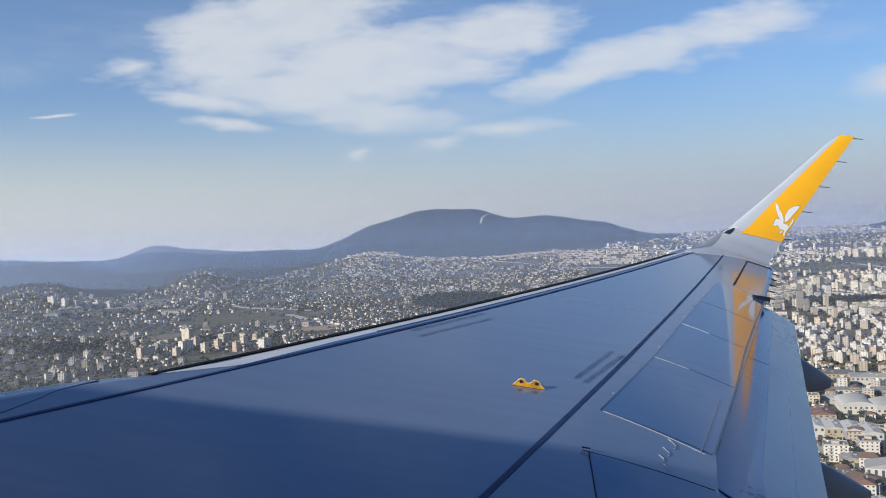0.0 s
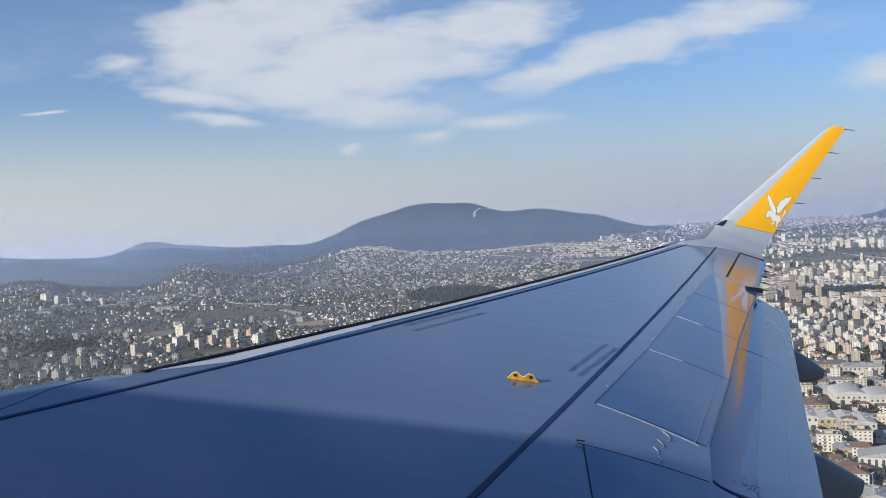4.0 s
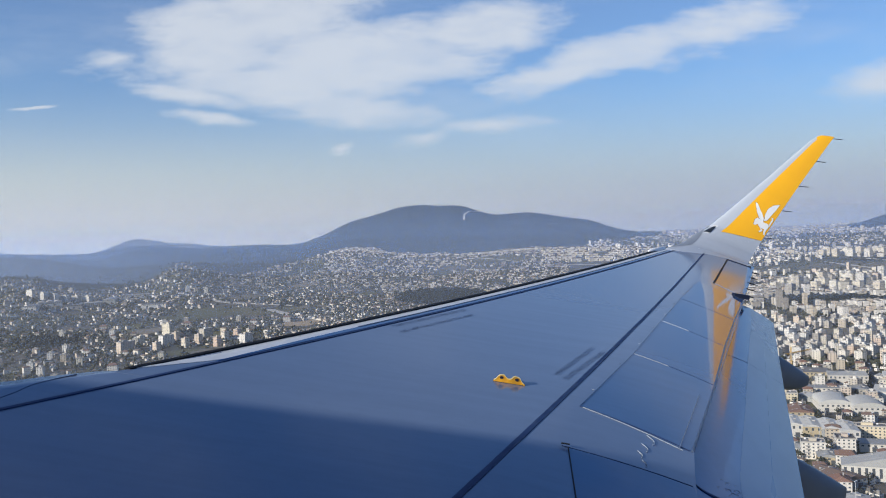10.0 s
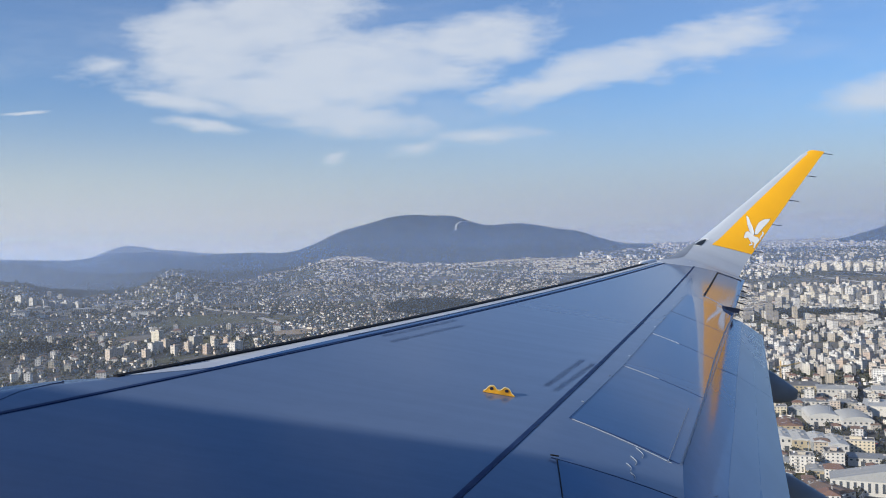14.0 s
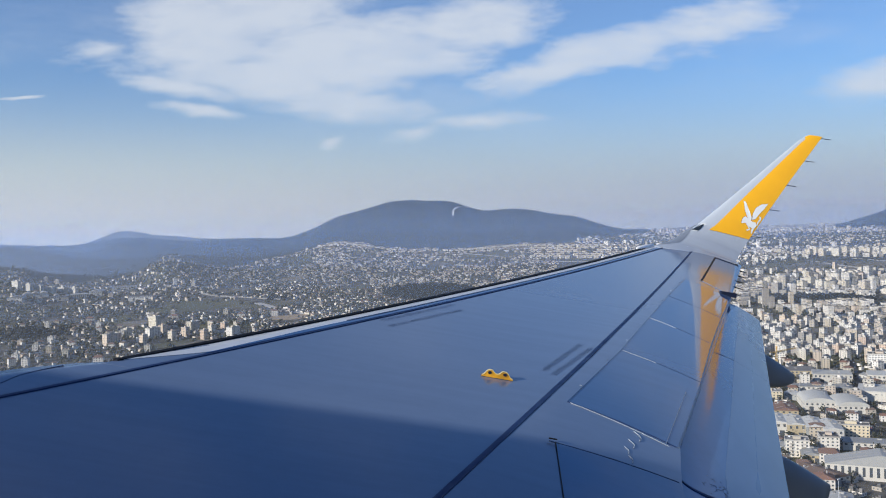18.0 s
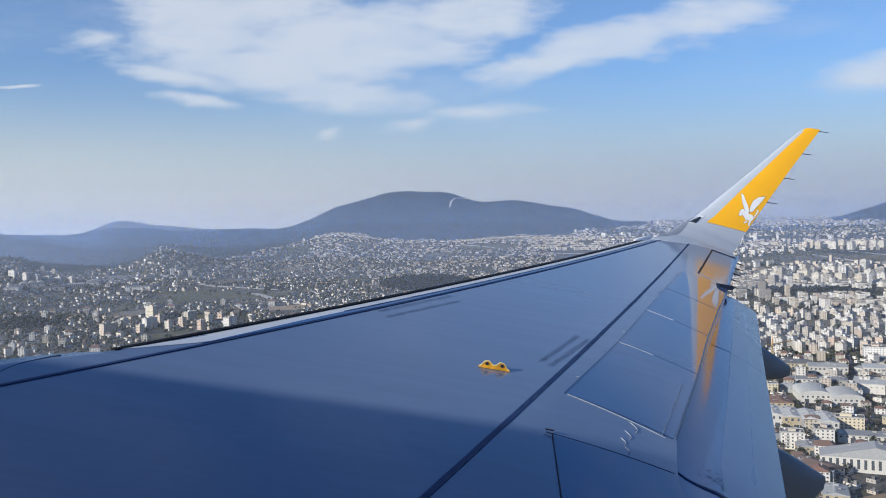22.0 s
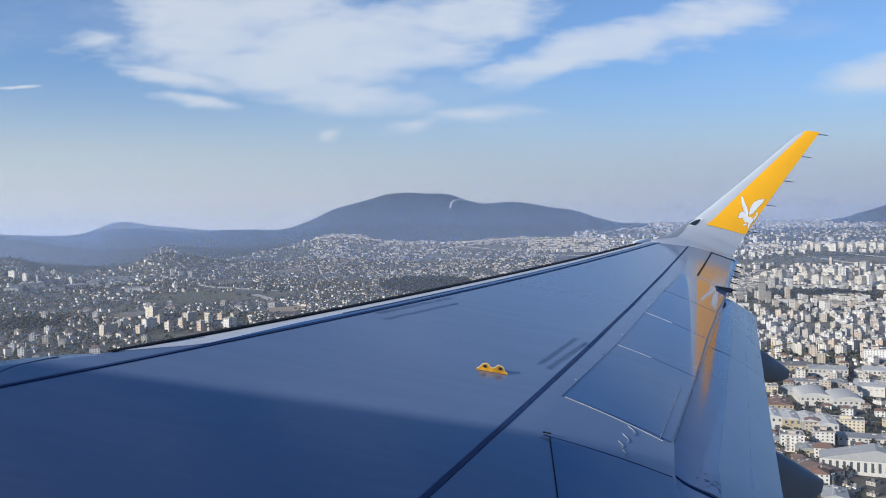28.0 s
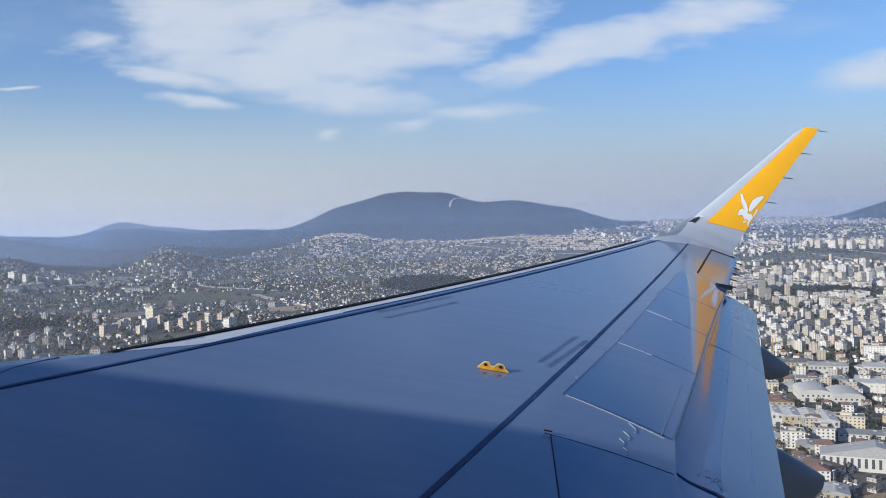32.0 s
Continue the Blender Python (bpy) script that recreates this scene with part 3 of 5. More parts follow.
def build_hook():
    """Yellow escape-rope bracket with two eyes, and its foot plate."""
    y0, x0 = 7.56, 4.655
    z = skin(y0)
    pts = []
    for t in steps(0, 1, 25):
        x = -0.098 + 0.196 * t
        h = 0.005 + 0.025 * max(math.exp(-((x + 0.052) / 0.029) ** 4), math.exp(-((x - 0.048) / 0.029) ** 4)) + 0.018 * (1 - (x / 0.098) ** 2)
        pts.append((x, h))
    bm = bmesh.new()
    eyes = []
    for side in (-0.012, 0.012):
        eyes.append([[bm.verts.new((x0 + x, y0 + side, z)), bm.verts.new((x0 + x, y0 + side, z + h))] for x, h in pts])
    a, b = eyes
    for i in range(len(pts) - 1):
        bm.faces.new((a[i][0], a[i + 1][0], a[i + 1][1], a[i][1]))
        bm.faces.new((b[i][0], b[i][1], b[i + 1][1], b[i + 1][0]))
        bm.faces.new((a[i][1], a[i + 1][1], b[i + 1][1], b[i][1]))
    bracket = part("rope_bracket", bm, HOOK_YELLOW, plane, "yellow rope bracket with two eyes")
    rim = []
    for x, h in pts:
        rim.append([(x0 + x, y0 + e, z + h + d) for e, d in ((-0.015, 0.0), (-0.015, 0.004), (0.015, 0.004), (0.015, 0.0))])
    part("rim", loft(rim), HOOK_RIM, bracket, "pale worn rim of the bracket")
    # dark discs put in for the shade of the two open eyes
    for dx in (-0.052, 0.048):
        part("eye_hole", loft([[(x0 + dx + 0.012 * math.cos(k), y0 + d, z + 0.028 + 0.010 * math.sin(k)) for k in steps(0, 2 * math.pi * 11 / 12, 12)] for d in (-0.016, 0.016)]), SEAL, bracket)
    bm = bmesh.new()
    box(bm, (x0 - 0.104, y0 - 0.022, z), (x0 + 0.104, y0 + 0.022, z + 0.006))
    part("foot_plate", bm, HOOK_YELLOW, bracket)


def build_stencils():
    """The same warning stencilled twice beside each joint, once for either direction."""
    lines = (((5.060, 7.862), (5.419, 8.845), False), ((5.001, 7.940), (5.340, 8.917), True), ((3.84, 8.47), (4.34, 9.47), False), ((3.755, 8.60), (4.265, 9.64), True))
    for (xa, ya), (xb, yb), turned in lines:
        curve = bpy.data.curves.new("warning_stencil", "FONT")
        curve.body = "DO NOT WALK OUTSIDE THIS AREA"
        curve.size, curve.space_character = 0.1, 1.1
        tmp = new("warning_stencil", curve)
        me = bpy.data.meshes.new_from_object(tmp.evaluated_get(bpy.context.evaluated_depsgraph_get()))
        bpy.data.objects.remove(tmp)
        bpy.data.curves.remove(curve)
        a, b = Vector((xa, ya)), Vector((xb, yb))
        u = b - a
        up = Vector((-u.y, u.x)).normalized()
        long = max(v.co.x for v in me.vertices)
        for v in me.vertices:
            t, h = v.co.x / long, v.co.y * 0.56
            q = b - u * t + up * (0.040 - h) if turned else a + u * t + up * h
            v.co = (q.x, q.y, skin(q.y, q.x) + 0.004)
        me.materials.append(STENCIL)
        ob = new("warning_stencil", me)
        ob.parent = plane
        ob["label"] = "worn dark warning lettering"


def build_fuselage():
    rows = []
    for x in (-15, -12, -6, 0, 3, 6, 9, 14, 20, 24):
        r = 1.5 if x in (-15, 24) else 1.89 if x < 0 else 1.87
        rows.append([(x, r * math.cos(a), 1.328 + 0.068 * x + r * math.sin(a)) for a in steps(0, 2 * math.pi * 63 / 64, 64)])
    part("fuselage", loft(rows), WHITE, plane, "white fuselage beside the wing", True)


build_wing()
build_winglet()
build_hook()
build_stencils()
build_fuselage()

# ---- land ----


def rise(x, y):
    """Height of the land in metres, for arrays of places."""
    d = np.hypot(x, y)
    az = np.degrees(np.arctan2(x, y))
    t = np.clip((d - 1300) / 3500, 0, 1)
    h = 145 * t * t * (3 - 2 * t)

    def bump(a, r, wide, deep, tall):
        return tall * np.exp(-((az - a) / wide) ** 2 - ((d - r) / deep) ** 2)

    # built-up hills before the mountain
    h = h + bump(-25.5, 2950, 2.2, 500, 38) + bump(-16, 3080, 2.2, 400, 46) + bump(-12, 3100, 3.5, 500, 18) + bump(-5.2, 3400, 3.2, 600, 46) + bump(5, 3450, 8, 500, 17)
    h = h - bump(-20, 2500, 5, 500, 10)
    # wooded mountain and ridges on the skyline
    far = 4400
    h = h + bump(-24.8, 3950, 3.2, 280, 44) + bump(-17.6, far, 2.6, 420, 38) + bump(-11.6, far, 2.8, 420, 21) + bump(-4.9, far, 2.6, 420, 103)
    h = h + bump(-1.4, far, 2.4, 420, 153) + bump(2.0, far, 2.4, 420, 153) + bump(6.2, far, 2.6, 420, 117) + bump(10.0, far, 2.6, 420, 78) - bump(-21.3, far, 1.5, 420, 20)
    h = h + bump(-35, far, 6, 400, 70) + bump(29.8, 4700, 2.6, 260, 62) + bump(35, 4700, 5, 300, 90)
    # a farther ridge, paled by the haze sheet before it
    h = h + bump(-18.7, 4860, 1.7, 110, 58) + bump(-15.5, 4860, 2.4, 110, 28) + bump(-28, 4860, 4.5, 110, 30)
    return h


def woods(x, y):
    """How wooded the land is, 0 to 1."""
    d = np.hypot(x, y)
    az = np.degrees(np.arctan2(x, y))

    def spot(a, r, wide, deep):
        return np.exp(-((az - a) / wide) ** 2 - ((d - r) / deep) ** 2)

    line = np.interp(az, (-40, -25, -21, -18, -15.8, -14, -12, -8, -6, -1, 2, 6, 10, 13, 15, 17, 24.5, 26, 40), (2850, 2950, 2880, 2920, 3120, 2950, 2960, 3300, 3430, 3440, 3360, 3460, 3620, 3950, 4300, 9800, 9800, 4280, 4150))
    m = np.clip((d - line - 60 * np.sin(az * 2.1) * np.sin(az * 0.9 + 1)) / 120, 0, 1)
    patches = 1.3 * spot(0.6, 2330, 2.6, 130) + 0.5 * spot(-9.2, 2300, 1.4, 60) + 0.8 * spot(20.5, 3420, 5, 70) + 0.7 * spot(27, 2980, 3.0, 70) + 0.7 * spot(-24, 1960, 2.2, 110) + 0.75 * spot(24.8, 2130, 3.8, 72)
    return np.clip(m + patches, 0, 1)


def build_ground():
    az = np.radians(np.concatenate([np.arange(-180, -42, 6.0), np.arange(-42, 42, 0.4), np.arange(42, 180, 6.0)]))
    d = np.concatenate([[0.5], np.linspace(120, 600, 9), np.linspace(650, 2500, 50), np.linspace(2540, 4975, 90), np.linspace(4990, 5400, 24)])
    aa, dd = np.meshgrid(az, d)
    x, y = dd * np.sin(aa), dd * np.cos(aa)
    rough = np.array([noise.fractal(Vector((p / 210.0, q / 210.0, 3.0)), 1.0, 2.0, 4) for p, q in zip(x.ravel(), y.ravel())]).reshape(x.shape)
    fine = np.array([noise.fractal(Vector((p / 75.0, q / 75.0, 8.0)), 1.0, 2.0, 2) for p, q in zip(x.ravel(), y.ravel())]).reshape(x.shape)
    wild = woods(x, y)
    z = rise(x, y) + rough * (0.3 + 6 * wild) + fine * 3.5 * wild
    na, nd = len(az), len(d)
    verts = np.stack([x, y, z], -1).reshape(-1, 3)
    i, j = np.meshgrid(np.arange(nd - 1), np.arange(na), indexing="ij")
    k = (j + 1) % na
    faces = np.stack([i * na + j, i * na + k, (i + 1) * na + k, (i + 1) * na + j], -1).reshape(-1, 4)
    me = bpy.data.meshes.new("ground")
    me.from_pydata(verts.tolist(), [], faces[:, ::-1].tolist())
    layer = me.attributes.new("wooded", "FLOAT", "POINT")
    layer.data.foreach_set("value", wild.ravel().astype(np.float32))
    me.shade_smooth()
    m, tree, b = surface("land", 0.95)
    b.inputs["Specular IOR Level"].default_value = 0.1
    co = local_co(tree)
    big = grain(tree, co, 0.006, 6.0, 0.6)
    fine = grain(tree, co, 0.05, 8.0, 0.65)
    town = blend(tree, span(tree, fine, 0.38, 0.62), (0.055, 0.055, 0.056), (0.125, 0.118, 0.108))
    grass = blend(tree, fine, (0.055, 0.065, 0.030), (0.14, 0.12, 0.07))
    bare = blend(tree, span(tree, big, 0.45, 0.6), town, grass)
    wood = blend(tree, span(tree, fine, 0.35, 0.7), (0.018, 0.025, 0.029), (0.034, 0.040, 0.042))
    att = tree.nodes.new("ShaderNodeAttribute")
    att.attribute_name = "wooded"
    wire(tree, blend(tree, span(tree, att.outputs["Fac"], 0.35, 0.7), bare, wood), b.inputs["Base Color"])
    me.materials.append(m)
    return tagged(new("ground", me), "plain and wooded hills under a spread-out city", "ground", kind="structure")


build_ground()

# ---- materials of the city ----


def facade(name, tones, windows=True):
    """Rendered walls, each house in one of several tones; far windows by metres along the wall."""
    m, tree, b = surface(name, 0.8)
    b.inputs["Specular IOR Level"].default_value = 0.25
    geo = tree.nodes.new("ShaderNodeNewGeometry")
    info = tree.nodes.new("ShaderNodeObjectInfo")
    pick = calc(tree, "FRACT", calc(tree, "ADD", geo.outputs["Random Per Island"] if windows else 0.0, info.outputs["Random"]))
    ramp = tree.nodes.new("ShaderNodeValToRGB")
    ramp.color_ramp.interpolation = "CONSTANT"
    for i, c in enumerate([(0.80 * tone[0], 0.775 * tone[1], 0.735 * tone[2]) for tone in tones]):
        e = ramp.color_ramp.elements[0] if i == 0 else ramp.color_ramp.elements.new(i / len(tones))
        e.color = (*c, 1)
    wire(tree, pick, ramp.inputs[0])
    stain = grain(tree, stretch(tree, local_co(tree), (0.25, 0.25, 0.08)), 1.0, 5.0, 0.6)
    wall = blend(tree, span(tree, stain, 0.5, 0.75, 0.0, 0.3), ramp.outputs[0], (0.30, 0.28, 0.25))
    if windows:
        uv = tree.nodes.new("ShaderNodeUVMap")
        sep = tree.nodes.new("ShaderNodeSeparateXYZ")
        wire(tree, uv.outputs[0], sep.inputs[0])
        fu = calc(tree, "FRACT", calc(tree, "DIVIDE", sep.outputs[0], 3.1))
        fv = calc(tree, "FRACT", calc(tree, "DIVIDE", sep.outputs[1], 3.0))
        hole = calc(tree, "MULTIPLY", calc(tree, "COMPARE", fu, 0.5, 0.21), calc(tree, "COMPARE", fv, 0.55, 0.22))
        above = calc(tree, "GREATER_THAN", sep.outputs[1], 0.01)
        hole = calc(tree, "MULTIPLY", hole, above)
        wall = blend(tree, calc(tree, "MULTIPLY", hole, 0.7), wall, (0.09, 0.095, 0.11))
        wire(tree, calc(tree, "MULTIPLY_ADD", hole, -0.55, 0.8), b.inputs["Roughness"])
    wire(tree, wall, b.inputs["Base Color"])
    return m


TONES = [  # rendered house walls
    (0.80, 0.78, 0.74), (0.56, 0.52, 0.45), (0.84, 0.83, 0.81), (0.58, 0.52, 0.43), (0.82, 0.80, 0.77), (0.74, 0.71, 0.65), (0.36, 0.34, 0.32), (0.66, 0.57, 0.49), (0.72, 0.68, 0.59), (0.78, 0.76, 0.73), (0.48, 0.45, 0.41)]
FACADE = facade("rendered_walls", TONES)
FACADE_NEAR = facade("rendered_walls_near", TONES, False)
FACADE_PEACH = facade("peach_walls", [(0.64, 0.50, 0.41), (0.70, 0.59, 0.48), (0.76, 0.70, 0.60)], False)
FACADE_CREAM = facade("cream_walls", [(0.74, 0.66, 0.50), (0.70, 0.63, 0.48)], False)
FACADE_ESTATE = facade("estate_walls", [(0.74, 0.69, 0.58), (0.70, 0.64, 0.54), (0.78, 0.75, 0.68)], False)
FACADE_ESTATE_FAR = facade("far_estate_walls", [(0.74, 0.69, 0.58), (0.70, 0.64, 0.54), (0.78, 0.75, 0.68)])
WHITE_WALL = facade("white_cladding", [(0.68, 0.67, 0.64), (0.60, 0.59, 0.56)], False)
FACADE_HALL = facade("hall_cladding", [(0.56, 0.56, 0.54), (0.46, 0.44, 0.40), (0.50, 0.43, 0.30), (0.64, 0.64, 0.63), (0.38, 0.40, 0.41)], False)


def tiled(name, a, b2, spread=0.5):
    m, tree, b = surface(name, 0.85)
    b.inputs["Specular IOR Level"].default_value = 0.2
    geo = tree.nodes.new("ShaderNodeNewGeometry")
    info = tree.nodes.new("ShaderNodeObjectInfo")
    pick = calc(tree, "FRACT", calc(tree, "ADD", geo.outputs["Random Per Island"], info.outputs["Random"]))
    dirt = grain(tree, local_co(tree), 0.35, 6.0, 0.65)
    f = calc(tree, "MULTIPLY_ADD", calc(tree, "SUBTRACT", dirt, 0.5), spread, pick, True)
    wire(tree, blend(tree, f, a, b2), b.inputs["Base Color"])
    return m


ROOF_TILE = tiled("clay_roof_tiles", (0.205, 0.118, 0.090), (0.16, 0.120, 0.100))
ROOF_GREYER = tiled("greyer_roof_tiles", (0.150, 0.105, 0.086), (0.115, 0.098, 0.088))
ROOF_FLAT = tiled("flat_roof_felt", (0.09, 0.09, 0.093), (0.24, 0.23, 0.22))
ROOF_PALE = tiled("pale_roof_sheets", (0.40, 0.39, 0.36), (0.58, 0.57, 0.54))
ROOF_HALL = tiled("metal_roof_sheets", (0.15, 0.16, 0.17), (0.38, 0.38, 0.37))
PANE = paint("window_pane", (0.070, 0.080, 0.095), 0.4, 0.0, 0.3, (3, 3, 3), spec=0.2)
CONCRETE = tiled("pale_concrete", (0.29, 0.275, 0.255), (0.44, 0.42, 0.39))
ASPHALT = tiled("asphalt", (0.045, 0.045, 0.047), (0.10, 0.10, 0.10), 0.8)
FOREST = tiled("dark_forest", (0.010, 0.015, 0.017), (0.022, 0.027, 0.029), 0.9)
LEAF = tiled("winter_foliage", (0.027, 0.035, 0.027), (0.070, 0.070, 0.054), 0.9)
DIRT = tiled("bare_earth", (0.22, 0.15, 0.09), (0.30, 0.23, 0.15), 1.5)
DRY = tiled("dry_grass", (0.115, 0.105, 0.085), (0.165, 0.145, 0.115), 1.6)
MEADOW = tiled("rough_meadow", (0.068, 0.072, 0.045), (0.13, 0.115, 0.072), 1.6)


def ground_at(x, y):
    return float(rise(np.array([x]), np.array([y]))[0])


# ---- far city: thousands of small blocks ----


def blocks(name, x, y, w, l, h, turn, label, tile_share=0.35, walls=None):
    """Joined city blocks: walls with measured wall coordinates, flat and hipped roofs."""
    n = len(x)
    z0 = rise(x, y) - 3
    z1 = z0 + 3 + h
    c, s = np.cos(turn), np.sin(turn)
    sx, sy = np.array([-1, 1, 1, -1]), np.array([-1, -1, 1, 1])
    px = sx[None] * w[:, None] / 2
    py = sy[None] * l[:, None] / 2
    gx = x[:, None] + px * c[:, None] - py * s[:, None]
    gy = y[:, None] + px * s[:, None] + py * c[:, None]
    low = np.stack([gx, gy, np.repeat(z0[:, None], 4, 1)], -1)
    top = np.stack([gx, gy, np.repeat(z1[:, None], 4, 1)], -1)
    verts = np.concatenate([low, top], 1)
    base = np.arange(n)[:, None, None] * 8
    quad = np.array([[0, 1, 5, 4], [1, 2, 6, 5], [2, 3, 7, 6], [3, 0, 4, 7]])
    faces = (base + quad[None]).reshape(-1, 4)
    me = bpy.data.meshes.new(name)
    me.from_pydata(verts.reshape(-1, 3).tolist(), [], faces.tolist())
    side = np.stack([w, l, w, l], 1)
    uv = np.zeros((n, 4, 4, 2), np.float32)
    uv[:, :, 1, 0] = uv[:, :, 2, 0] = side
    uv[:, :, 0, 1] = uv[:, :, 1, 1] = -3
    uv[:, :, 2, 1] = uv[:, :, 3, 1] = h[:, None]
    me.uv_layers.new(name="UVMap").data.foreach_set("uv", uv.ravel())
    me.materials.append(walls or FACADE)
    town = tagged(new(name, me), label, "buildings", kind="stuff")
    hip = np.random.rand(n) < tile_share * (h < 16)
    # flat roofs, sunk behind a parapet, with a stair head
    f = ~hip
    rim = np.stack([gx[f], gy[f], np.repeat(z1[f][:, None], 4, 1)], -1)
    mid = rim.mean(1, keepdims=True)
    inner = mid + (rim - mid) * 0.93
    floor = inner.copy()
    floor[..., 2] -= 0.8
    hut = mid + (rim - mid) * np.array([0.3, 0.3, 1]) + (rim[:, :1] - mid) * np.array([0.3, 0.3, 0])
    hut_low = hut.copy()
    hut_low[..., 2] -= 0.8
    hut_top = hut.copy()
    hut_top[..., 2] += 2.2
    vs = np.concatenate([rim, inner, floor, hut_low, hut_top], 1)
    q = [[i, (i + 1) % 4, 4 + (i + 1) % 4, 4 + i] for i in range(4)] + [[4 + i, 4 + (i + 1) % 4, 8 + (i + 1) % 4, 8 + i] for i in range(4)] + [[8, 9, 10, 11]]
    q += [[12 + i, 12 + (i + 1) % 4, 16 + (i + 1) % 4, 16 + i] for i in range(4)] + [[16, 17, 18, 19]]
    m = int(f.sum())
    faces = (np.arange(m)[:, None, None] * 20 + np.array(q)[None]).reshape(-1, 4)
    me = bpy.data.meshes.new("flat_roofs")
    me.from_pydata(vs.reshape(-1, 3).tolist(), [], faces.tolist())
    me.materials.append(ROOF_FLAT)
    ob = new("flat_roofs", me)
    ob.parent = town
    ob["kind"] = "stuff"
    # hipped tile roofs
    e = np.stack([gx[hip], gy[hip], np.repeat(z1[hip][:, None], 4, 1)], -1)
    mid = e.mean(1, keepdims=True)
    e = mid + (e - mid) * np.array([1.08, 1.08, 1])
    r1 = (e[:, 0] + e[:, 1]) / 2 * 0.55 + mid[:, 0] * 0.45
    r2 = (e[:, 2] + e[:, 3]) / 2 * 0.55 + mid[:, 0] * 0.45
    lift = np.minimum(w[hip], l[hip]) * 0.26
    r1[:, 2] += lift
    r2[:, 2] += lift
    vs = np.concatenate([e, r1[:, None], r2[:, None]], 1)
    m = int(hip.sum())
    tri = (np.arange(m)[:, None, None] * 6 + np.array([[0, 1, 4], [2, 3, 5]])[None]).reshape(-1, 3)
    qd = (np.arange(m)[:, None, None] * 6 + np.array([[1, 2, 5, 4], [3, 0, 4, 5], [3, 2, 1, 0]])[None]).reshape(-1, 4)
    me = bpy.data.meshes.new("tile_roofs")
    me.from_pydata(vs.reshape(-1, 3).tolist(), [], tri.tolist() + qd.tolist())
    me.materials.append(ROOF_GREYER)
    ob = new("tile_roofs", me)
    ob.parent = town
    ob["kind"] = "stuff"


def spread(az0, az1, d0, d1, gap, jitter=0.32, skew=0.35):
    """Jittered street grid of places in a sector."""
    r = d1 + 10
    g = np.arange(-r, r, gap)
    a, b = np.meshgrid(g, g)
    a = a.ravel() + np.random.uniform(-jitter, jitter, a.size) * gap
    b = b.ravel() + np.random.uniform(-jitter, jitter, b.size) * gap
    x, y = a * np.cos(skew) - b * np.sin(skew), a * np.sin(skew) + b * np.cos(skew)
    d, az = np.hypot(x, y), np.degrees(np.arctan2(x, y))
    keep = (d > d0) & (d < d1) & (az > az0) & (az < az1)
    return x[keep], y[keep]


OPEN = []  # clearings: x, y, radius


def clear(x, y):
    ok = woods(x, y) < 0.3
    for cx, cy, r in OPEN:
        ok &= np.hypot(x - cx, y - cy) > r
    return ok


def polar(az, d):
    return d * math.sin(radians(az)), d * math.cos(radians(az))


def plots(name, az0, az1, d0, d1, gap, size, tall, label, share, turn=0.35, tower=0.0, fill=1.0, swell=6.0):
    x, y = spread(az0, az1, d0, d1, gap, skew=turn)
    lush = np.array([noise.fractal(Vector((p / 300.0, q / 300.0, 9.0)), 1.0, 2.0, 3) for p, q in zip(x, y)])
    k = (y < 4880) & clear(x, y) & (np.random.rand(len(x)) < fill) & (lush < 0.55)
    x, y, lush = x[k], y[k], lush[k]
    n = len(x)
    w = np.random.uniform(size[0], size[1], n)
    l = np.random.uniform(size[0], size[1] * 1.25, n)
    l = np.where(np.random.rand(n) < 0.3, l * 1.7, l)
    h = np.random.uniform(tall[0], tall[1], n) + swell * np.clip(lush + 0.2, 0, 1)
    up = np.random.rand(n) < tower
    h = np.where(up, h * np.random.uniform(1.6, 2.6, n), h)
    h = np.round(h / 1.5) * 1.5 + 0.6
    blocks(name, x, y, w, l, h, turn + np.random.choice([0, math.pi / 2], n) + 0.6 * np.sin(x / 420 + y / 650) + np.random.normal(0, 0.06, n), label, share)


np.random.seed(7)
OPEN += [(*polar(24.5, 640), 60), (*polar(28.3, 700), 50), (*polar(-14.5, 2250), 110), (*polar(-11.0, 2230), 110), (*polar(-22, 2450), 60), (*polar(4.6, 3180), 110), (*polar(-8.5, 1980), 50)]
for k in range(6):
    OPEN.append((*polar(20.8 + 1.0 * k, 2750 + 20 * (k % 3)), 85))
for k in range(6):
    OPEN.append((*polar(25.2 + 1.2 * k, 2810), 160))
for k in range(7):
    OPEN.append((*polar(15 + 2.6 * k, 3420 + 60 * (k % 2)), 75))
yards = random.Random(21)
for _ in range(40):
    OPEN.append((*polar(yards.uniform(14, 33), yards.uniform(1500, 4300)), yards.uniform(22, 60)))
for _ in range(46):
    OPEN.append((*polar(yards.uniform(-32, 8), yards.uniform(1400, 3400)), yards.uniform(20, 60)))
plots("hillside_houses", -10.5, 9, 1700, 3620, 14.5, (5, 9.5), (2.4, 4.2), "dense pale houses over the hillside", 0.5, 0.5, 0.02, 0.62, 2.0)
plots("valley_houses", -34, -10.5, 1450, 3300, 18, (5.5, 10.5), (2.6, 5), "scattered houses and blocks in the valley", 0.45, 0.2, 0.035, 0.44, 2.0)
plots("apartment_quarter", 14, 34, 1800, 2720, 20.5, (7.5, 12.5), (8, 14), "dense pale apartment blocks on the plain", 0.08, 0.5, 0.05, 0.60)
plots("outer_quarter", 12, 36, 2760, 3500, 20, (7, 11), (5, 10), "pale blocks beyond the open fields", 0.1, 0.42, 0.10, 0.62)
plots("distant_city", 10, 38, 3500, 4990, 20, (6, 9), (2, 5), "distant city of pale blocks", 0.1, 0.45, 0.10, 0.50)


# ---- trees among the houses ----


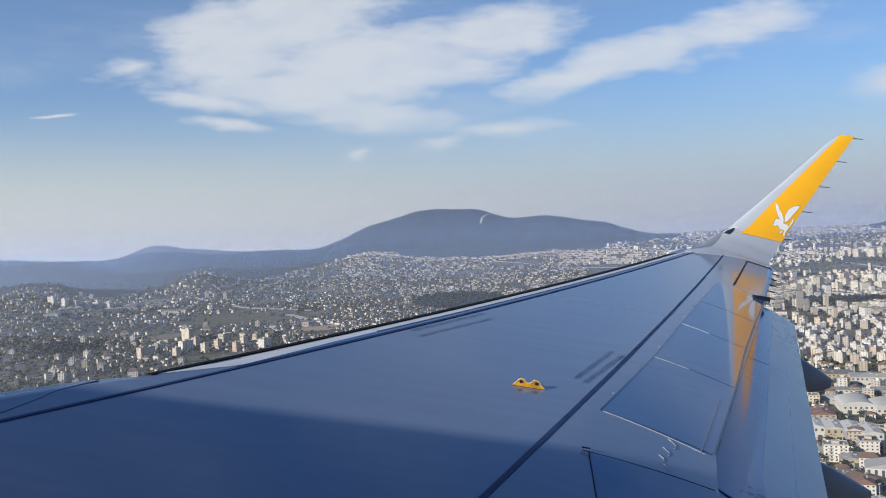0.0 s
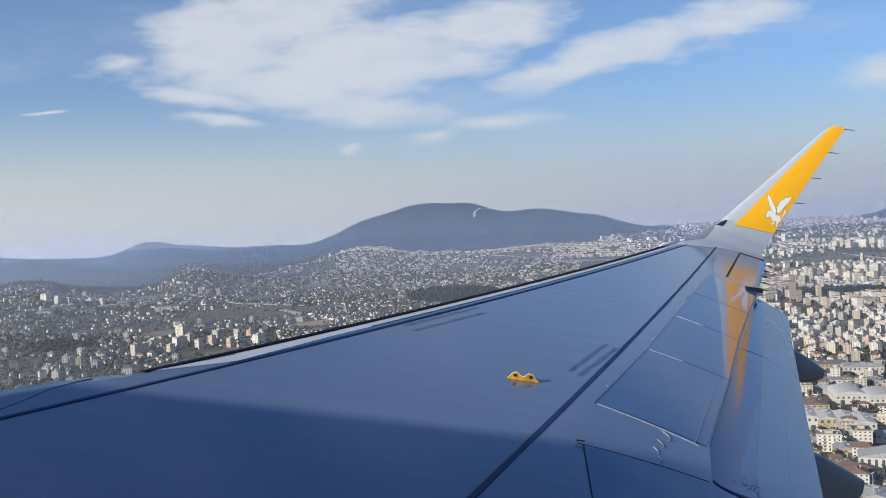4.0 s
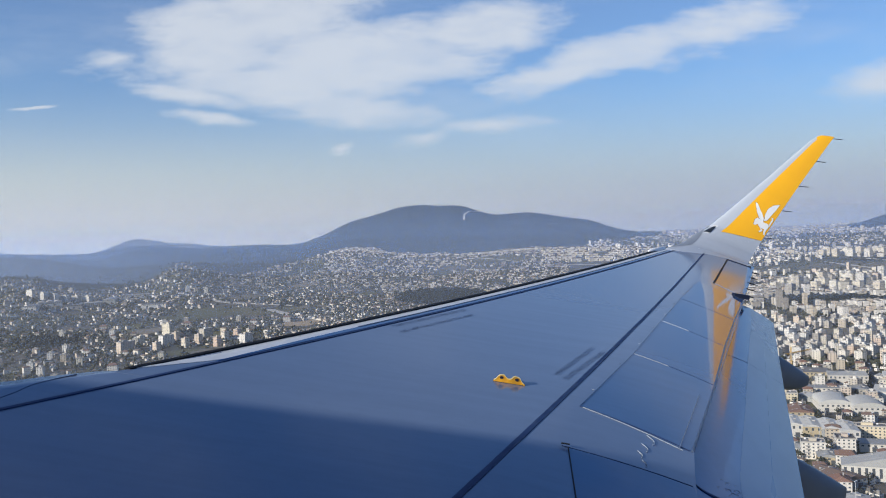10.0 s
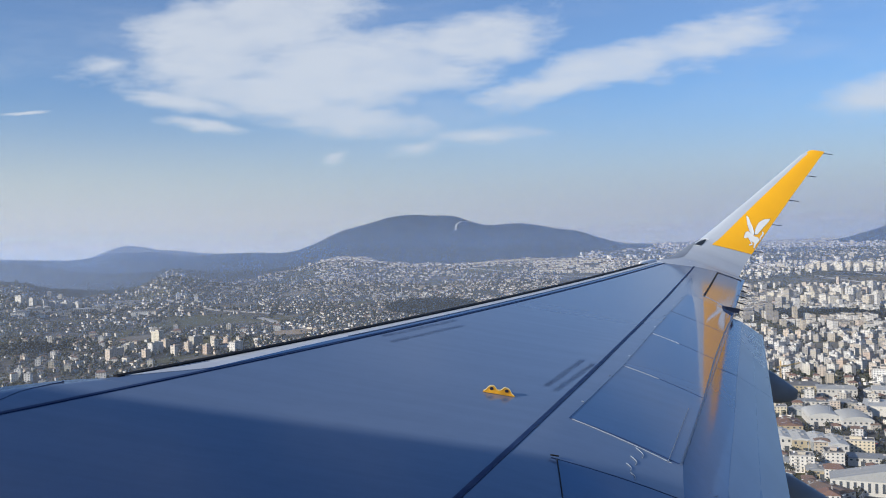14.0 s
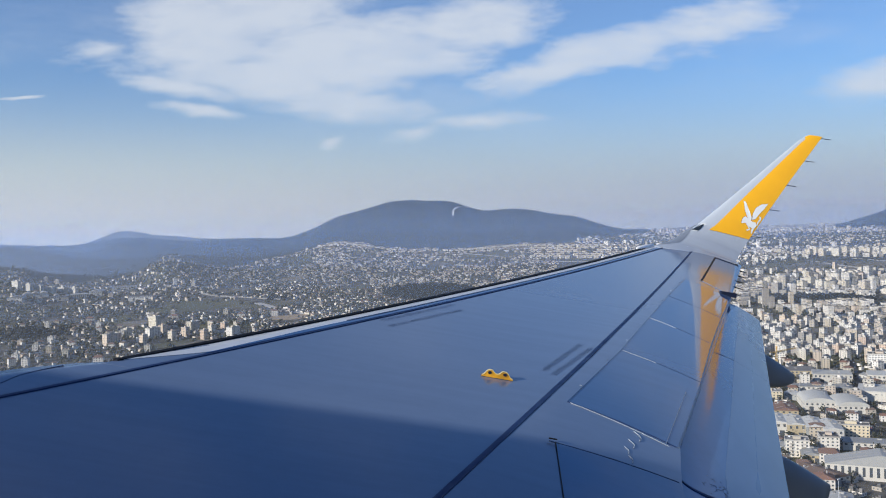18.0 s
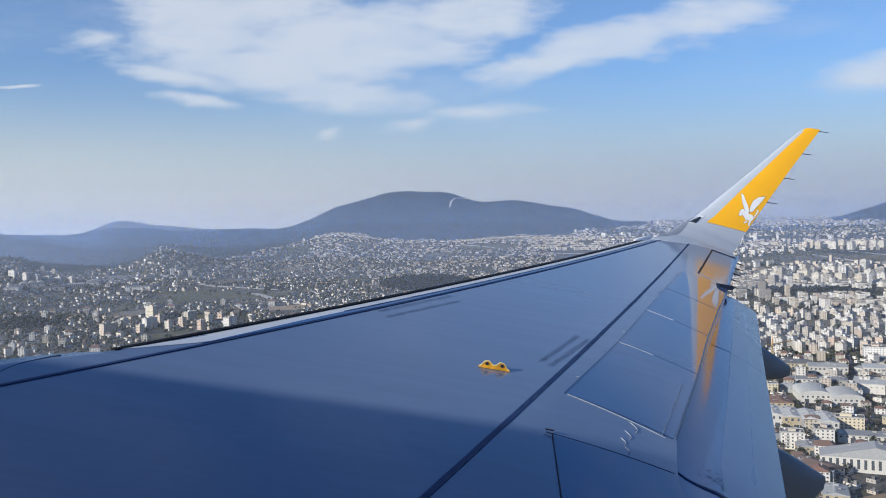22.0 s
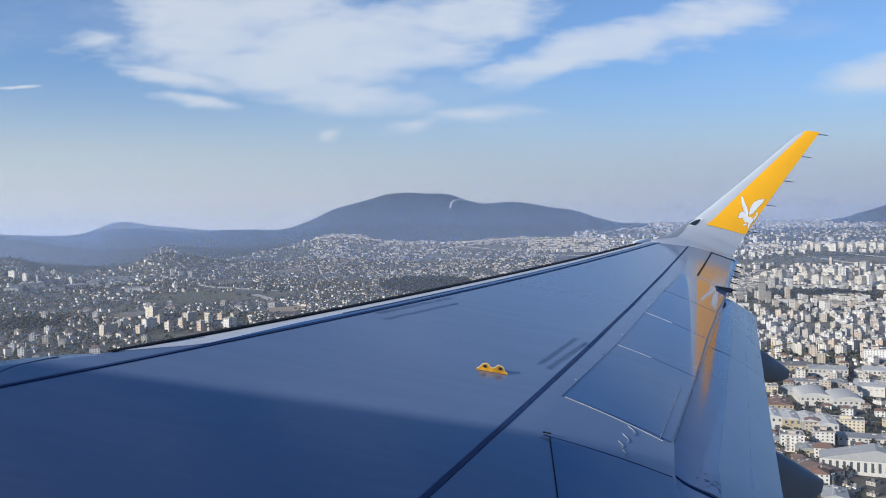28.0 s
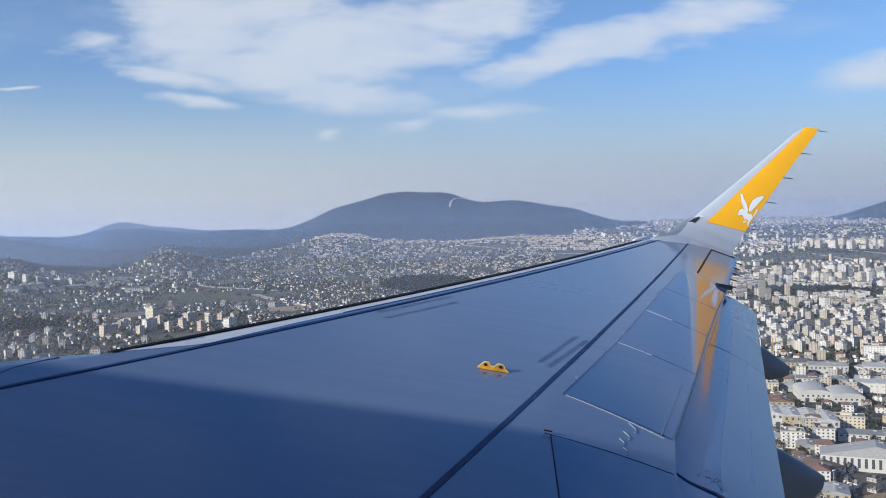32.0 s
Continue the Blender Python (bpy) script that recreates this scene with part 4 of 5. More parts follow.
def tree_mass(name, x, y, tall, label, leaves):
    """Many small ragged crowns, three clumps to a tree."""
    n = len(x)
    ico = bmesh.new()
    bmesh.ops.create_icosphere(ico, subdivisions=1, radius=1)
    v0 = np.array([v.co[:] for v in ico.verts])
    f0 = np.array([[v.index for v in f.verts] for f in ico.faces])
    ico.free()
    vs, fs = [], []
    at = 0
    z = rise(x, y)
    for k in range(3):
        off = np.random.uniform(-0.33, 0.33, (n, 3)) * tall[:, None]
        r = tall * np.random.uniform(0.22, 0.40, n)
        rag = np.random.uniform(0.6, 1.3, (n, len(v0), 1))
        p = v0[None] * rag * r[:, None, None] + np.stack([x, y, z + tall * 0.55], -1)[:, None] + off[:, None] * np.array([1, 1, 0.6])
        vs.append(p.reshape(-1, 3))
        fs.append((np.arange(n)[:, None, None] * len(v0) + f0[None]).reshape(-1, 3) + at)
        at += n * len(v0)
    me = bpy.data.meshes.new(name)
    me.from_pydata(np.concatenate(vs).tolist(), [], np.concatenate(fs).tolist())
    me.materials.append(leaves)
    return tagged(new(name, me), label, "trees", kind="stuff")


def plant(name, az0, az1, d0, d1, count, tall, label, wild=False):
    r = np.sqrt(np.random.uniform(d0 * d0, d1 * d1, count))
    a = np.radians(np.random.uniform(az0, az1, count))
    x, y = r * np.sin(a), r * np.cos(a)
    k = (woods(x, y) > 0.35) if wild else ((clear(x, y) | (np.random.rand(count) < 0.14)) & (np.random.rand(count) < 0.9))
    x, y = x[k], y[k]
    tree_mass(name, x, y, np.random.uniform(tall[0], tall[1], len(x)), label, FOREST if wild else LEAF)


plant("city_trees", -34, 9, 1450, 3300, 12500, (5, 10), "dark trees between the houses")
plant("plain_trees", 12, 34, 1350, 4000, 13000, (5, 10), "dark trees between the blocks")
plant("valley_park", 20.5, 30, 2040, 2230, 1300, (6, 11), "dark park trees in the dip between the blocks", True)
plant("pine_wood", -4, 5, 2050, 2600, 2600, (7, 13), "dark pine wood above the houses", True)
plant("valley_wood", -28, -7, 1800, 2450, 2600, (6, 12), "dark wood in the valley", True)
plant("mountain_forest", -40, 40, 2950, 4700, 9000, (2, 4), "dark forest on the mountain", True)

# ---- haze: tinted see-through sheets that stand in for mist over the city ----


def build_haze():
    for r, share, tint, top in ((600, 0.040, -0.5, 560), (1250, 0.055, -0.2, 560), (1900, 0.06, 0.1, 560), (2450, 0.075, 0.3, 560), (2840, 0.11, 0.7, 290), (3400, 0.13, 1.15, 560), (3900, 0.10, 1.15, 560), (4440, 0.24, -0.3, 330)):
        m = bpy.data.materials.new("haze_tint")
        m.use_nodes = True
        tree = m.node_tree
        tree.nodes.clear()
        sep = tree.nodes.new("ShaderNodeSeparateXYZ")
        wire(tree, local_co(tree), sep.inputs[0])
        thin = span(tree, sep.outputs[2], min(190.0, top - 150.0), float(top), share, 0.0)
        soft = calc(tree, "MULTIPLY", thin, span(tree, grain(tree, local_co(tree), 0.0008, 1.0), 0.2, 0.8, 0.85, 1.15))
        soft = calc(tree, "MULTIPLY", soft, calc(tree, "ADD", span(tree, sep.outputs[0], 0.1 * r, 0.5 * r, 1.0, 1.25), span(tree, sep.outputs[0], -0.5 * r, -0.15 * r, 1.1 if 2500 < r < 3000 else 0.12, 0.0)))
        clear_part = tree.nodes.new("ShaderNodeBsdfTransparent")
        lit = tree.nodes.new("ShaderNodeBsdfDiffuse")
        # haze colour is put into the sheet, its blue set by tint
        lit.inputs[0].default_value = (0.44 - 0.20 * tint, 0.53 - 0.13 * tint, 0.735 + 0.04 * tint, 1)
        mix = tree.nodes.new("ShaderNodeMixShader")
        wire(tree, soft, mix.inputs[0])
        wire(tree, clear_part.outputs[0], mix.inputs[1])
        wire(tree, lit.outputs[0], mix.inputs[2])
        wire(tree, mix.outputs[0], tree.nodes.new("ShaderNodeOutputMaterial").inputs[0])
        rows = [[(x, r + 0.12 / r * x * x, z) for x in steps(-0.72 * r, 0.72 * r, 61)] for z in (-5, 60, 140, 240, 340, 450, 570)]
        tagged(part("backdrop", loft(rows, closed=False), m, None, "", True), "see-through tinted sheet standing in for haze over the city", "haze", kind="structure")


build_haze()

# ---- single buildings ----


def shell(name, label, category, group=""):
    return tagged(new(name), label, category, group)


def rows_of_windows(bm, w, l, storeys, floor, bay, ww, wh, sill=1.0, proud=0.06):
    """Window boxes on all four walls."""
    for k in range(storeys):
        z = k * floor + sill
        for half, length, flip in ((l / 2, w, 0), (w / 2, l, 1)):
            n = max(1, int(length / bay))
            for i in range(n):
                t = (i + 0.5) / n * length - length / 2
                for s in (-1, 1):
                    lo, hi = half * s - proud, half * s + proud
                    if flip:
                        box(bm, (lo, t - ww / 2, z), (hi, t + ww / 2, z + wh))
                    else:
                        box(bm, (t - ww / 2, lo, z), (t + ww / 2, hi, z + wh))


def repeats(name, size, places, material, parent, label=""):
    """One part at each place, all on one mesh of the given half-size."""
    bm = bmesh.new()
    box(bm, tuple(-v for v in size), size)
    first = part(name, bm, material, parent, label)
    for k, p in enumerate(places):
        ob = first if k == 0 else new(name, first.data)
        ob.parent = parent
        ob.location = p
        if label:
            ob["label"] = label


def window_places(w, l, storeys, floor, bay, wh, sill=1.0):
    """Middles of the windows on the walls across x, and on those across y."""
    along, across = [], []
    for k in range(storeys):
        z = k * floor + sill + wh / 2
        for s in (-1, 1):
            n = max(1, int(w / bay))
            along += [((i + 0.5) / n * w - w / 2, s * l / 2, z) for i in range(n)]
            n = max(1, int(l / bay))
            across += [(s * w / 2, (i + 0.5) / n * l - l / 2, z) for i in range(n)]
    return along, across


def make_flats(w, l, storeys, wall_mat, label, group, balconies=True, hip=False, band=None, single=False, roofed=True):
    h = storeys * 3.0
    home = shell("apartment_building" if storeys < 9 else "apartment_tower", label, "building", group)
    bm = bmesh.new()
    box(bm, (-w / 2, -l / 2, -4), (w / 2, l / 2, h))
    part("wall", bm, wall_mat, home)
    if single:
        along, across = window_places(w, l, storeys, 3.0, 3.6, 1.3)
        repeats("window", (0.75, 0.06, 0.65), along, PANE, home)
        repeats("window", (0.06, 0.75, 0.65), across, PANE, home)
    else:
        bm = bmesh.new()
        rows_of_windows(bm, w, l, storeys, 3.0, 3.6, 1.5, 1.3)
        tagged(part("windows", bm, PANE, home, "dark window panes"), kind="stuff")
    if hip:
        bm = bmesh.new()
        a = [(-w / 2 - 0.7, -l / 2 - 0.7, h), (w / 2 + 0.7, -l / 2 - 0.7, h), (w / 2 + 0.7, l / 2 + 0.7, h), (-w / 2 - 0.7, l / 2 + 0.7, h)]
        v = [bm.verts.new(p) for p in a]
        r = [bm.verts.new((0, -l / 4, h + w * 0.22)), bm.verts.new((0, l / 4, h + w * 0.22))]
        for f in ((v[0], v[1], r[0]), (v[1], v[2], r[1], r[0]), (v[2], v[3], r[1]), (v[3], v[0], r[0], r[1]), (v[3], v[2], v[1], v[0])):
            bm.faces.new(f)
        part("roof", bm, ROOF_TILE, home, "hipped clay tile roof")
        bm = bmesh.new()
        box(bm, (w * 0.15, l * 0.1, h + 0.5), (w * 0.15 + 0.8, l * 0.1 + 1.2, h + w * 0.22 + 1))
        part("chimney", bm, CONCRETE, home)
    else:
        bm = bmesh.new()
        for lo, hi in (((-w / 2 - 0.15, -l / 2 - 0.15), (w / 2 + 0.15, -l / 2 + 0.2)), ((-w / 2 - 0.15, l / 2 - 0.2), (w / 2 + 0.15, l / 2 + 0.15)), ((-w / 2 - 0.15, -l / 2 + 0.2), (-w / 2 + 0.2, l / 2 - 0.2)), ((w / 2 - 0.2, -l / 2 + 0.2), (w / 2 + 0.15, l / 2 - 0.2))):
            box(bm, (*lo, h - 0.3), (*hi, h + 0.9))
        part("parapet", bm, CONCRETE, home)
        bm = bmesh.new()
        box(bm, (-w / 2 + 0.2, -l / 2 + 0.2, h - 0.1), (w / 2 - 0.2, l / 2 - 0.2, h + 0.12))
        part("roof", bm, ROOF_FLAT, home)
        bm = bmesh.new()
        box(bm, (-0.16 * w, -0.16 * l, h), (0.16 * w, 0.16 * l, h + 2.6))
        part("stair_head", bm, wall_mat, home)
        for k, (u, v) in enumerate(((0.28, 0.3), (-0.3, -0.32)) if roofed else ()):
            bm = bmesh.new()
            box(bm, (w * u - 0.9, l * v - 0.7, h + 0.1), (w * u + 0.9, l * v + 0.7, h + 1.3 + 0.6 * k))
            part("roof_unit" if k else "water_tank", bm, CONCRETE if k else WHITE, home)
    if balconies and single:
        for s in (-1, 1):
            for k in range(1, storeys):
                for t in (-0.25, 0.25):
                    bm = bmesh.new()
                    x0, x1 = sorted((s * w / 2, s * (w / 2 + 1.3)))
                    box(bm, (x0, l * t - 1.7, k * 3.0 - 0.1), (x1, l * t + 1.7, k * 3.0 + 0.08))
                    x0, x1 = sorted((s * (w / 2 + 1.2), s * (w / 2 + 1.3)))
                    box(bm, (x0, l * t - 1.7, k * 3.0 + 0.08), (x1, l * t + 1.7, k * 3.0 + 0.95))
                    part("balcony", bm, CONCRETE, home)
    elif balconies:
        for s in (-1, 1):
            bm = bmesh.new()
            for k in range(1, storeys):
                for t in (-0.25, 0.25):
                    y0 = l * t
                    x0, x1 = sorted((s * w / 2, s * (w / 2 + 1.3)))
                    box(bm, (x0, y0 - 1.7, k * 3.0 - 0.1), (x1, y0 + 1.7, k * 3.0 + 0.08))
                    xa, xb = sorted((s * (w / 2 + 1.2), s * (w / 2 + 1.3)))
                    box(bm, (xa, y0 - 1.7, k * 3.0 + 0.08), (xb, y0 + 1.7, k * 3.0 + 0.95))
            tagged(part("balconies", bm, CONCRETE, home, "stacked concrete balconies"), kind="stuff")
    if band:
        bm = bmesh.new()
        for k in range(storeys):
            box(bm, (-w / 2 - 0.08, -l / 2 - 0.08, k * 3.0 + 2.55), (w / 2 + 0.08, l / 2 + 0.08, k * 3.0 + 2.95))
        tagged(part("storey_bands", bm, band, home), kind="stuff")
    return home


def make_hall(w, l, h, wall_mat, roof_mat, label, group, style="gable", piers=False, lights=True):
    """Warehouse: gabled, vaulted, saw-toothed or flat roof, doors and strip windows."""
    hall = shell("warehouse", label, "warehouse", group)
    bm = bmesh.new()
    box(bm, (-w / 2, -l / 2, -4), (w / 2, l / 2, h))
    part("wall", bm, wall_mat, hall)
    rows = []
    spans = 1 if style != "multi" else 3
    for b in range(spans):
        x0 = -w / 2 - 0.4 + b * (w + 0.8) / spans
        wide = (w + 0.8) / spans
        prof = []
        if style == "vault" or style == "multi":
            for a in steps(0, math.pi, 13):
                prof.append((x0 + wide / 2 - wide / 2 * math.cos(a), h + 0.05 + wide * (0.15 if spans == 1 else 0.22) * math.sin(a)))
        elif style == "flat":
            prof = [(x0, h + 0.05), (x0, h + 0.7), (x0 + wide, h + 0.7), (x0 + wide, h + 0.05)]
        else:
            prof = [(x0, h + 0.05), (x0, h + 0.3), (x0 + wide / 2, h + wide * 0.11 + 0.3), (x0 + wide, h + 0.3), (x0 + wide, h + 0.05)]
        rows.append(prof)
    for prof in rows:
        part("roof", loft([[(x, y, z) for x, z in prof] for y in (-l / 2 - 0.4, l / 2 + 0.4)]), roof_mat, hall)
    if lights and style == "gable":
        for s in (-1, 1):
            for k in range(max(2, int(l / 14))):
                y = -l / 2 + (k + 0.5) * l / max(2, int(l / 14))
                bm = bmesh.new()
                xs = [s * w * 0.12, s * w * 0.38]
                zs = [h + 0.42 + (w / 2 - abs(x)) / (w / 2) * (w * 0.11) for x in xs]
                v = [bm.verts.new(p) for p in ((xs[0], y - 0.7, zs[0]), (xs[1], y - 0.7, zs[1]), (xs[1], y + 0.7, zs[1]), (xs[0], y + 0.7, zs[0]))]
                u = [bm.verts.new((q.co.x, q.co.y, q.co.z - 0.2)) for q in v]
                bm.faces.new(v)
                for i in range(4):
                    bm.faces.new((v[i], u[i], u[(i + 1) % 4], v[(i + 1) % 4]))
                part("roof_light", bm, CONCRETE, hall)
    if style in ("flat", "gable"):
        for k, (u, v) in enumerate(((-0.22, 0.31), (0.18, -0.05), (0.05, 0.22))):
            top = h + (0.7 if style == "flat" else 0.3 + w * 0.11 * (1 - 2 * abs(u)))
            bm = bmesh.new()
            box(bm, (w * u - 0.8 - 0.5 * k, l * v - 0.8, top - 0.3), (w * u + 0.8 + 0.5 * k, l * v + 0.8, top + 1.0))
            part("roof_vent", bm, CONCRETE if k else ROOF_HALL, hall)
    for t in (-0.28, 0.2):
        bm = bmesh.new()
        box(bm, (w * t - 2.2, -l / 2 - 0.12, 0), (w * t + 2.2, -l / 2 + 0.1, min(4.6, h - 1)))
        part("door", bm, PANE, hall, "dark roller door")
    n = max(2, int(l / 5))
    repeats("window", (0.07, 0.9, 0.45), [(s * w / 2, -l / 2 + (k + 0.5) * l / n, h * 0.66 + 0.45) for s in (-1, 1) for k in range(n)], PANE, hall)
    n, low = max(2, int(w / 5)), h * (0.25 if piers else 0.68)
    repeats("window", (1.1, 0.065, (h * 0.9 - low) / 2), [(-w / 2 + (k + 0.5) * w / n, -l / 2, (h * 0.9 + low) / 2) for k in range(n)], PANE, hall)
    return hall


def stand(thing, az, d, turn):
    """Set the thing, or a copy once it stands, on the land."""
    x, y = polar(az, d)
    m = Matrix.Translation((x, y, ground_at(x, y))) @ Matrix.Rotation(radians(turn), 4, "Z")
    if thing.get("set"):
        return copy_thing(thing, m)
    thing.matrix_world = m
    thing["set"] = 1
    return thing


def build_near_quarter():
    dice = random.Random(11)
    halls = [
        make_hall(34, 62, 10, FACADE_HALL, ROOF_HALL, "long pale warehouse with a grey gabled roof", "warehouses on the plain"),
        make_hall(46, 40, 12, FACADE_HALL, ROOF_HALL, "white hall with tall windows between piers", "warehouses on the plain", "flat", True),
        make_hall(60, 44, 9, FACADE_HALL, CONCRETE, "factory with three vaulted bays", "warehouses on the plain", "multi"),
        make_hall(24, 38, 8, FACADE_HALL, ROOF_TILE, "small workshop with a rust-brown roof", "warehouses on the plain"),
        make_hall(70, 36, 9, FACADE_HALL, ROOF_FLAT, "low factory with a dark flat roof", "warehouses on the plain", "flat"),
        make_hall(18, 26, 7, FACADE_HALL, ROOF_HALL, "small pale shed with a metal roof", "warehouses on the plain"),
    ]
    flats = [
        make_flats(14, 26, 7, FACADE_NEAR, "seven-storey slab block with balconies", "apartment blocks"),
        make_flats(15, 16, 4, FACADE_NEAR, "four-storey house with a tile roof", "apartment blocks", False, True),
    ]
    near = [
        make_flats(15, 16, 4, FACADE_NEAR, "four-storey house with a tile roof", "apartment blocks", False, True, None, True),
        make_flats(16, 20, 5, FACADE_NEAR, "five-storey rendered apartment block", "apartment blocks", True, False, None, True),
    ]
    towers = [
        make_flats(16, 18, 10, FACADE_NEAR, "pale apartment tower of ten storeys", "apartment towers", True, False, CONCRETE),
        make_flats(17, 19, 12, FACADE_NEAR, "pale apartment tower of twelve storeys", "apartment towers"),
    ]
    blocks_near = [
        make_flats(9.5, 11, 4, FACADE_NEAR, "slim four-storey apartment block", "apartment blocks", False, roofed=False),
        make_flats(10, 10, 5, FACADE_NEAR, "five-storey rendered apartment block", "apartment blocks", False, roofed=False),
        make_flats(9, 14, 5, FACADE_NEAR, "narrow five-storey apartment block with balconies", "apartment blocks", True, roofed=False),
        make_flats(10.5, 11, 6, FACADE_NEAR, "six-storey rendered apartment block", "apartment blocks", False, roofed=False),
        make_flats(10, 11, 3, FACADE_NEAR, "three-storey house with a tile roof", "apartment blocks", False, True),
        make_flats(11, 12, 6, FACADE_PEACH, "peach-coloured apartment block of six storeys", "peach towers", False, roofed=False),
        make_flats(9, 10, 2, FACADE_NEAR, "two-storey house with a tile roof", "apartment blocks", False, True),
    ]
    rows_shed = make_hall(17, 42, 12, FACADE_HALL, ROOF_PALE, "narrow metal shed with a pale gabled roof", "sheds in a row")
    long_hall = make_hall(84, 24, 12, WHITE_WALL, ROOF_HALL, "long white factory hall with a row of tall windows", "warehouses on the plain", "gable", True)
    low_hall = make_hall(58, 20, 7, WHITE_WALL, ROOF_HALL, "low white hall with a grey roof", "warehouses on the plain", "flat")
    white_hall = make_hall(46, 34, 11, WHITE_WALL, ROOF_PALE, "white hall with a pale flat roof", "warehouses on the plain", "flat")
    vault_hall = make_hall(32, 46, 9, WHITE_WALL, ROOF_PALE, "white hall under a rounded pale roof", "warehouses on the plain", "vault")
    office = make_flats(33, 14, 4, FACADE_CREAM, "cream office block of four storeys", "offices", False, False, None, True)
    banded = make_flats(30, 22, 6, FACADE_NEAR, "white banded office block with dark window rows", "offices", False, False, WHITE, True)
    # halls next below the wing
    for thing, az, d, turn in ((long_hall, 28.2, 790, -24), (low_hall, 28.0, 885, -22), (rows_shed, 22.4, 935, -16), (rows_shed, 23.45, 930, -16), (rows_shed, 24.5, 925, -16), (rows_shed, 25.5, 918, -16),
                               (office, 26.6, 930, -24), (vault_hall, 24.7, 1060, -14), (vault_hall, 26.5, 1050, -14), (white_hall, 25.6, 1225, -20), (white_hall, 28.6, 1235, -24), (low_hall, 24.8, 1150, -20),
                               (white_hall, 27.9, 1130, 60), (banded, 28.2, 1360, -22), (office, 21.9, 1080, -16), (low_hall, 30.6, 1000, 30), (white_hall, 31.0, 1130, -20), (vault_hall, 22.1, 760, -18),
                               (halls[3], 22.9, 1010, -16), (halls[5], 29.5, 960, 20), (halls[0], 29.9, 1085, -24), (halls[4], 23.0, 1255, -18), (halls[5], 26.3, 1150, -22), (halls[2], 21.3, 1230, -18),
                               (halls[5], 24.4, 830, -18), (halls[3], 24.9, 765, 20), (halls[5], 26.0, 700, -22), (halls[5], 22.9, 850, 30), (white_hall, 31.5, 860, -24), (halls[4], 26.2, 600, -20)):
        stand(thing, az, d, turn)
    spots = [(o.matrix_world.translation.x, o.matrix_world.translation.y, 52 if o.name.startswith("warehouse") else 24) for o in scene.objects if o.parent is None and o.name.split(".")[0] in ("warehouse", "apartment_building") and o.get("set")]

    def fill(kinds, count, az0, az1, d0, d1, apart, turns):
        """Things at chance places that keep clear of one another."""
        done = 0
        for _ in range(count * 30):
            az, d = dice.uniform(az0, az1), math.sqrt(dice.uniform(d0 * d0, d1 * d1))
            x, y = polar(az, d)
            if any(math.hypot(x - a, y - b) < r * 0.5 + apart * 0.62 for a, b, r in spots) or not clear(np.array([x]), np.array([y]))[0]:
                continue
            stand(dice.choice(kinds), az, d, dice.choice(turns) + dice.uniform(-6, 6))
            spots.append((x, y, apart))
            done += 1
            if done == count:
                break

    fill([blocks_near[0], blocks_near[1], blocks_near[0], blocks_near[4], blocks_near[6], blocks_near[2], halls[5]], 52, 20.5, 31, 1060, 1400, 22, (-18, 72, 20))
    fill([near[0], near[1], blocks_near[4], blocks_near[6]], 16, 22, 30, 690, 1060, 26, (-20, 70))
    fill(blocks_near[:4] * 3 + blocks_near[4:6], 200, 19.5, 30.5, 1390, 1800, 17.5, (25, 32, 118))
    fill(towers[:2], 7, 18, 31, 1900, 2700, 40, (29, 36))
    # cream blocks and slabs before the dark slope of the valley
    for k in range(13):
        stand(blocks_near[5] if k % 4 else flats[0], -19.6 + 0.62 * k + dice.uniform(-0.2, 0.2), 1740 + 50 * (k % 3) + dice.uniform(-15, 15), -28 + dice.uniform(-8, 8))
    slab = make_flats(24, 13, 9, FACADE_ESTATE, "broad pale slab block of nine storeys", "apartment towers")
    stand(slab, -16.9, 1930, -34)
    cream_block = make_flats(14, 21, 8, FACADE_ESTATE, "cream apartment block of eight storeys", "cream blocks", False)
    for k in range(13):
        stand(cream_block, 21.6 + 0.58 * k + dice.uniform(-0.12, 0.12), 2290 + 70 * (k % 2) + dice.uniform(-20, 20), 20 + dice.uniform(-5, 5))
    for k in range(11):
        stand(cream_block, 24.4 + 0.42 * k + dice.uniform(-0.1, 0.1), 3070 + 50 * (k % 2) + dice.uniform(-20, 20), 24 + dice.uniform(-5, 5))
    slab_low = make_flats(26, 12, 7, WHITE_WALL, "white slab block of seven storeys", "white estate", False)
    # hillside estate in regular rows
    cells = [(7.5 + 0.37 * c + 0.18 * (r % 2) + dice.uniform(-0.04, 0.04), 3070 + 62 * r + dice.uniform(-8, 8)) for r in range(7) for c in range(19) if dice.random() < 0.82]
    cells += [(3.4 + 0.3 * c, 3320 + 9 * c + dice.uniform(-8, 8)) for c in range(14)]
    ex, ey = np.array([polar(*c) for c in cells]).T
    n = len(cells)
    blocks("hillside_estate", ex, ey, np.full(n, 10.0), np.full(n, 15.0), np.full(n, 11.5), 1.67 + np.random.normal(0, 0.1, n), "regular rows of cream blocks on a hillside", 0.75, FACADE_ESTATE_FAR)
    # white estate and halls at the foot of the left hill
    for k in range(6):
        stand(slab_low, -24.6 + 0.62 * k, 2660 + dice.uniform(-8, 8), -30 + dice.uniform(-3, 3))
    for az, d, kind in ((-22.4, 2850, 3), (-23.0, 2880, 3), (-19.4, 2560, 1), (-15.6, 2640, 3), (-14.5, 2600, 3), (-15.1, 2620, 1)):
        stand(blocks_near[kind], az, d, 15 + dice.uniform(-10, 10))
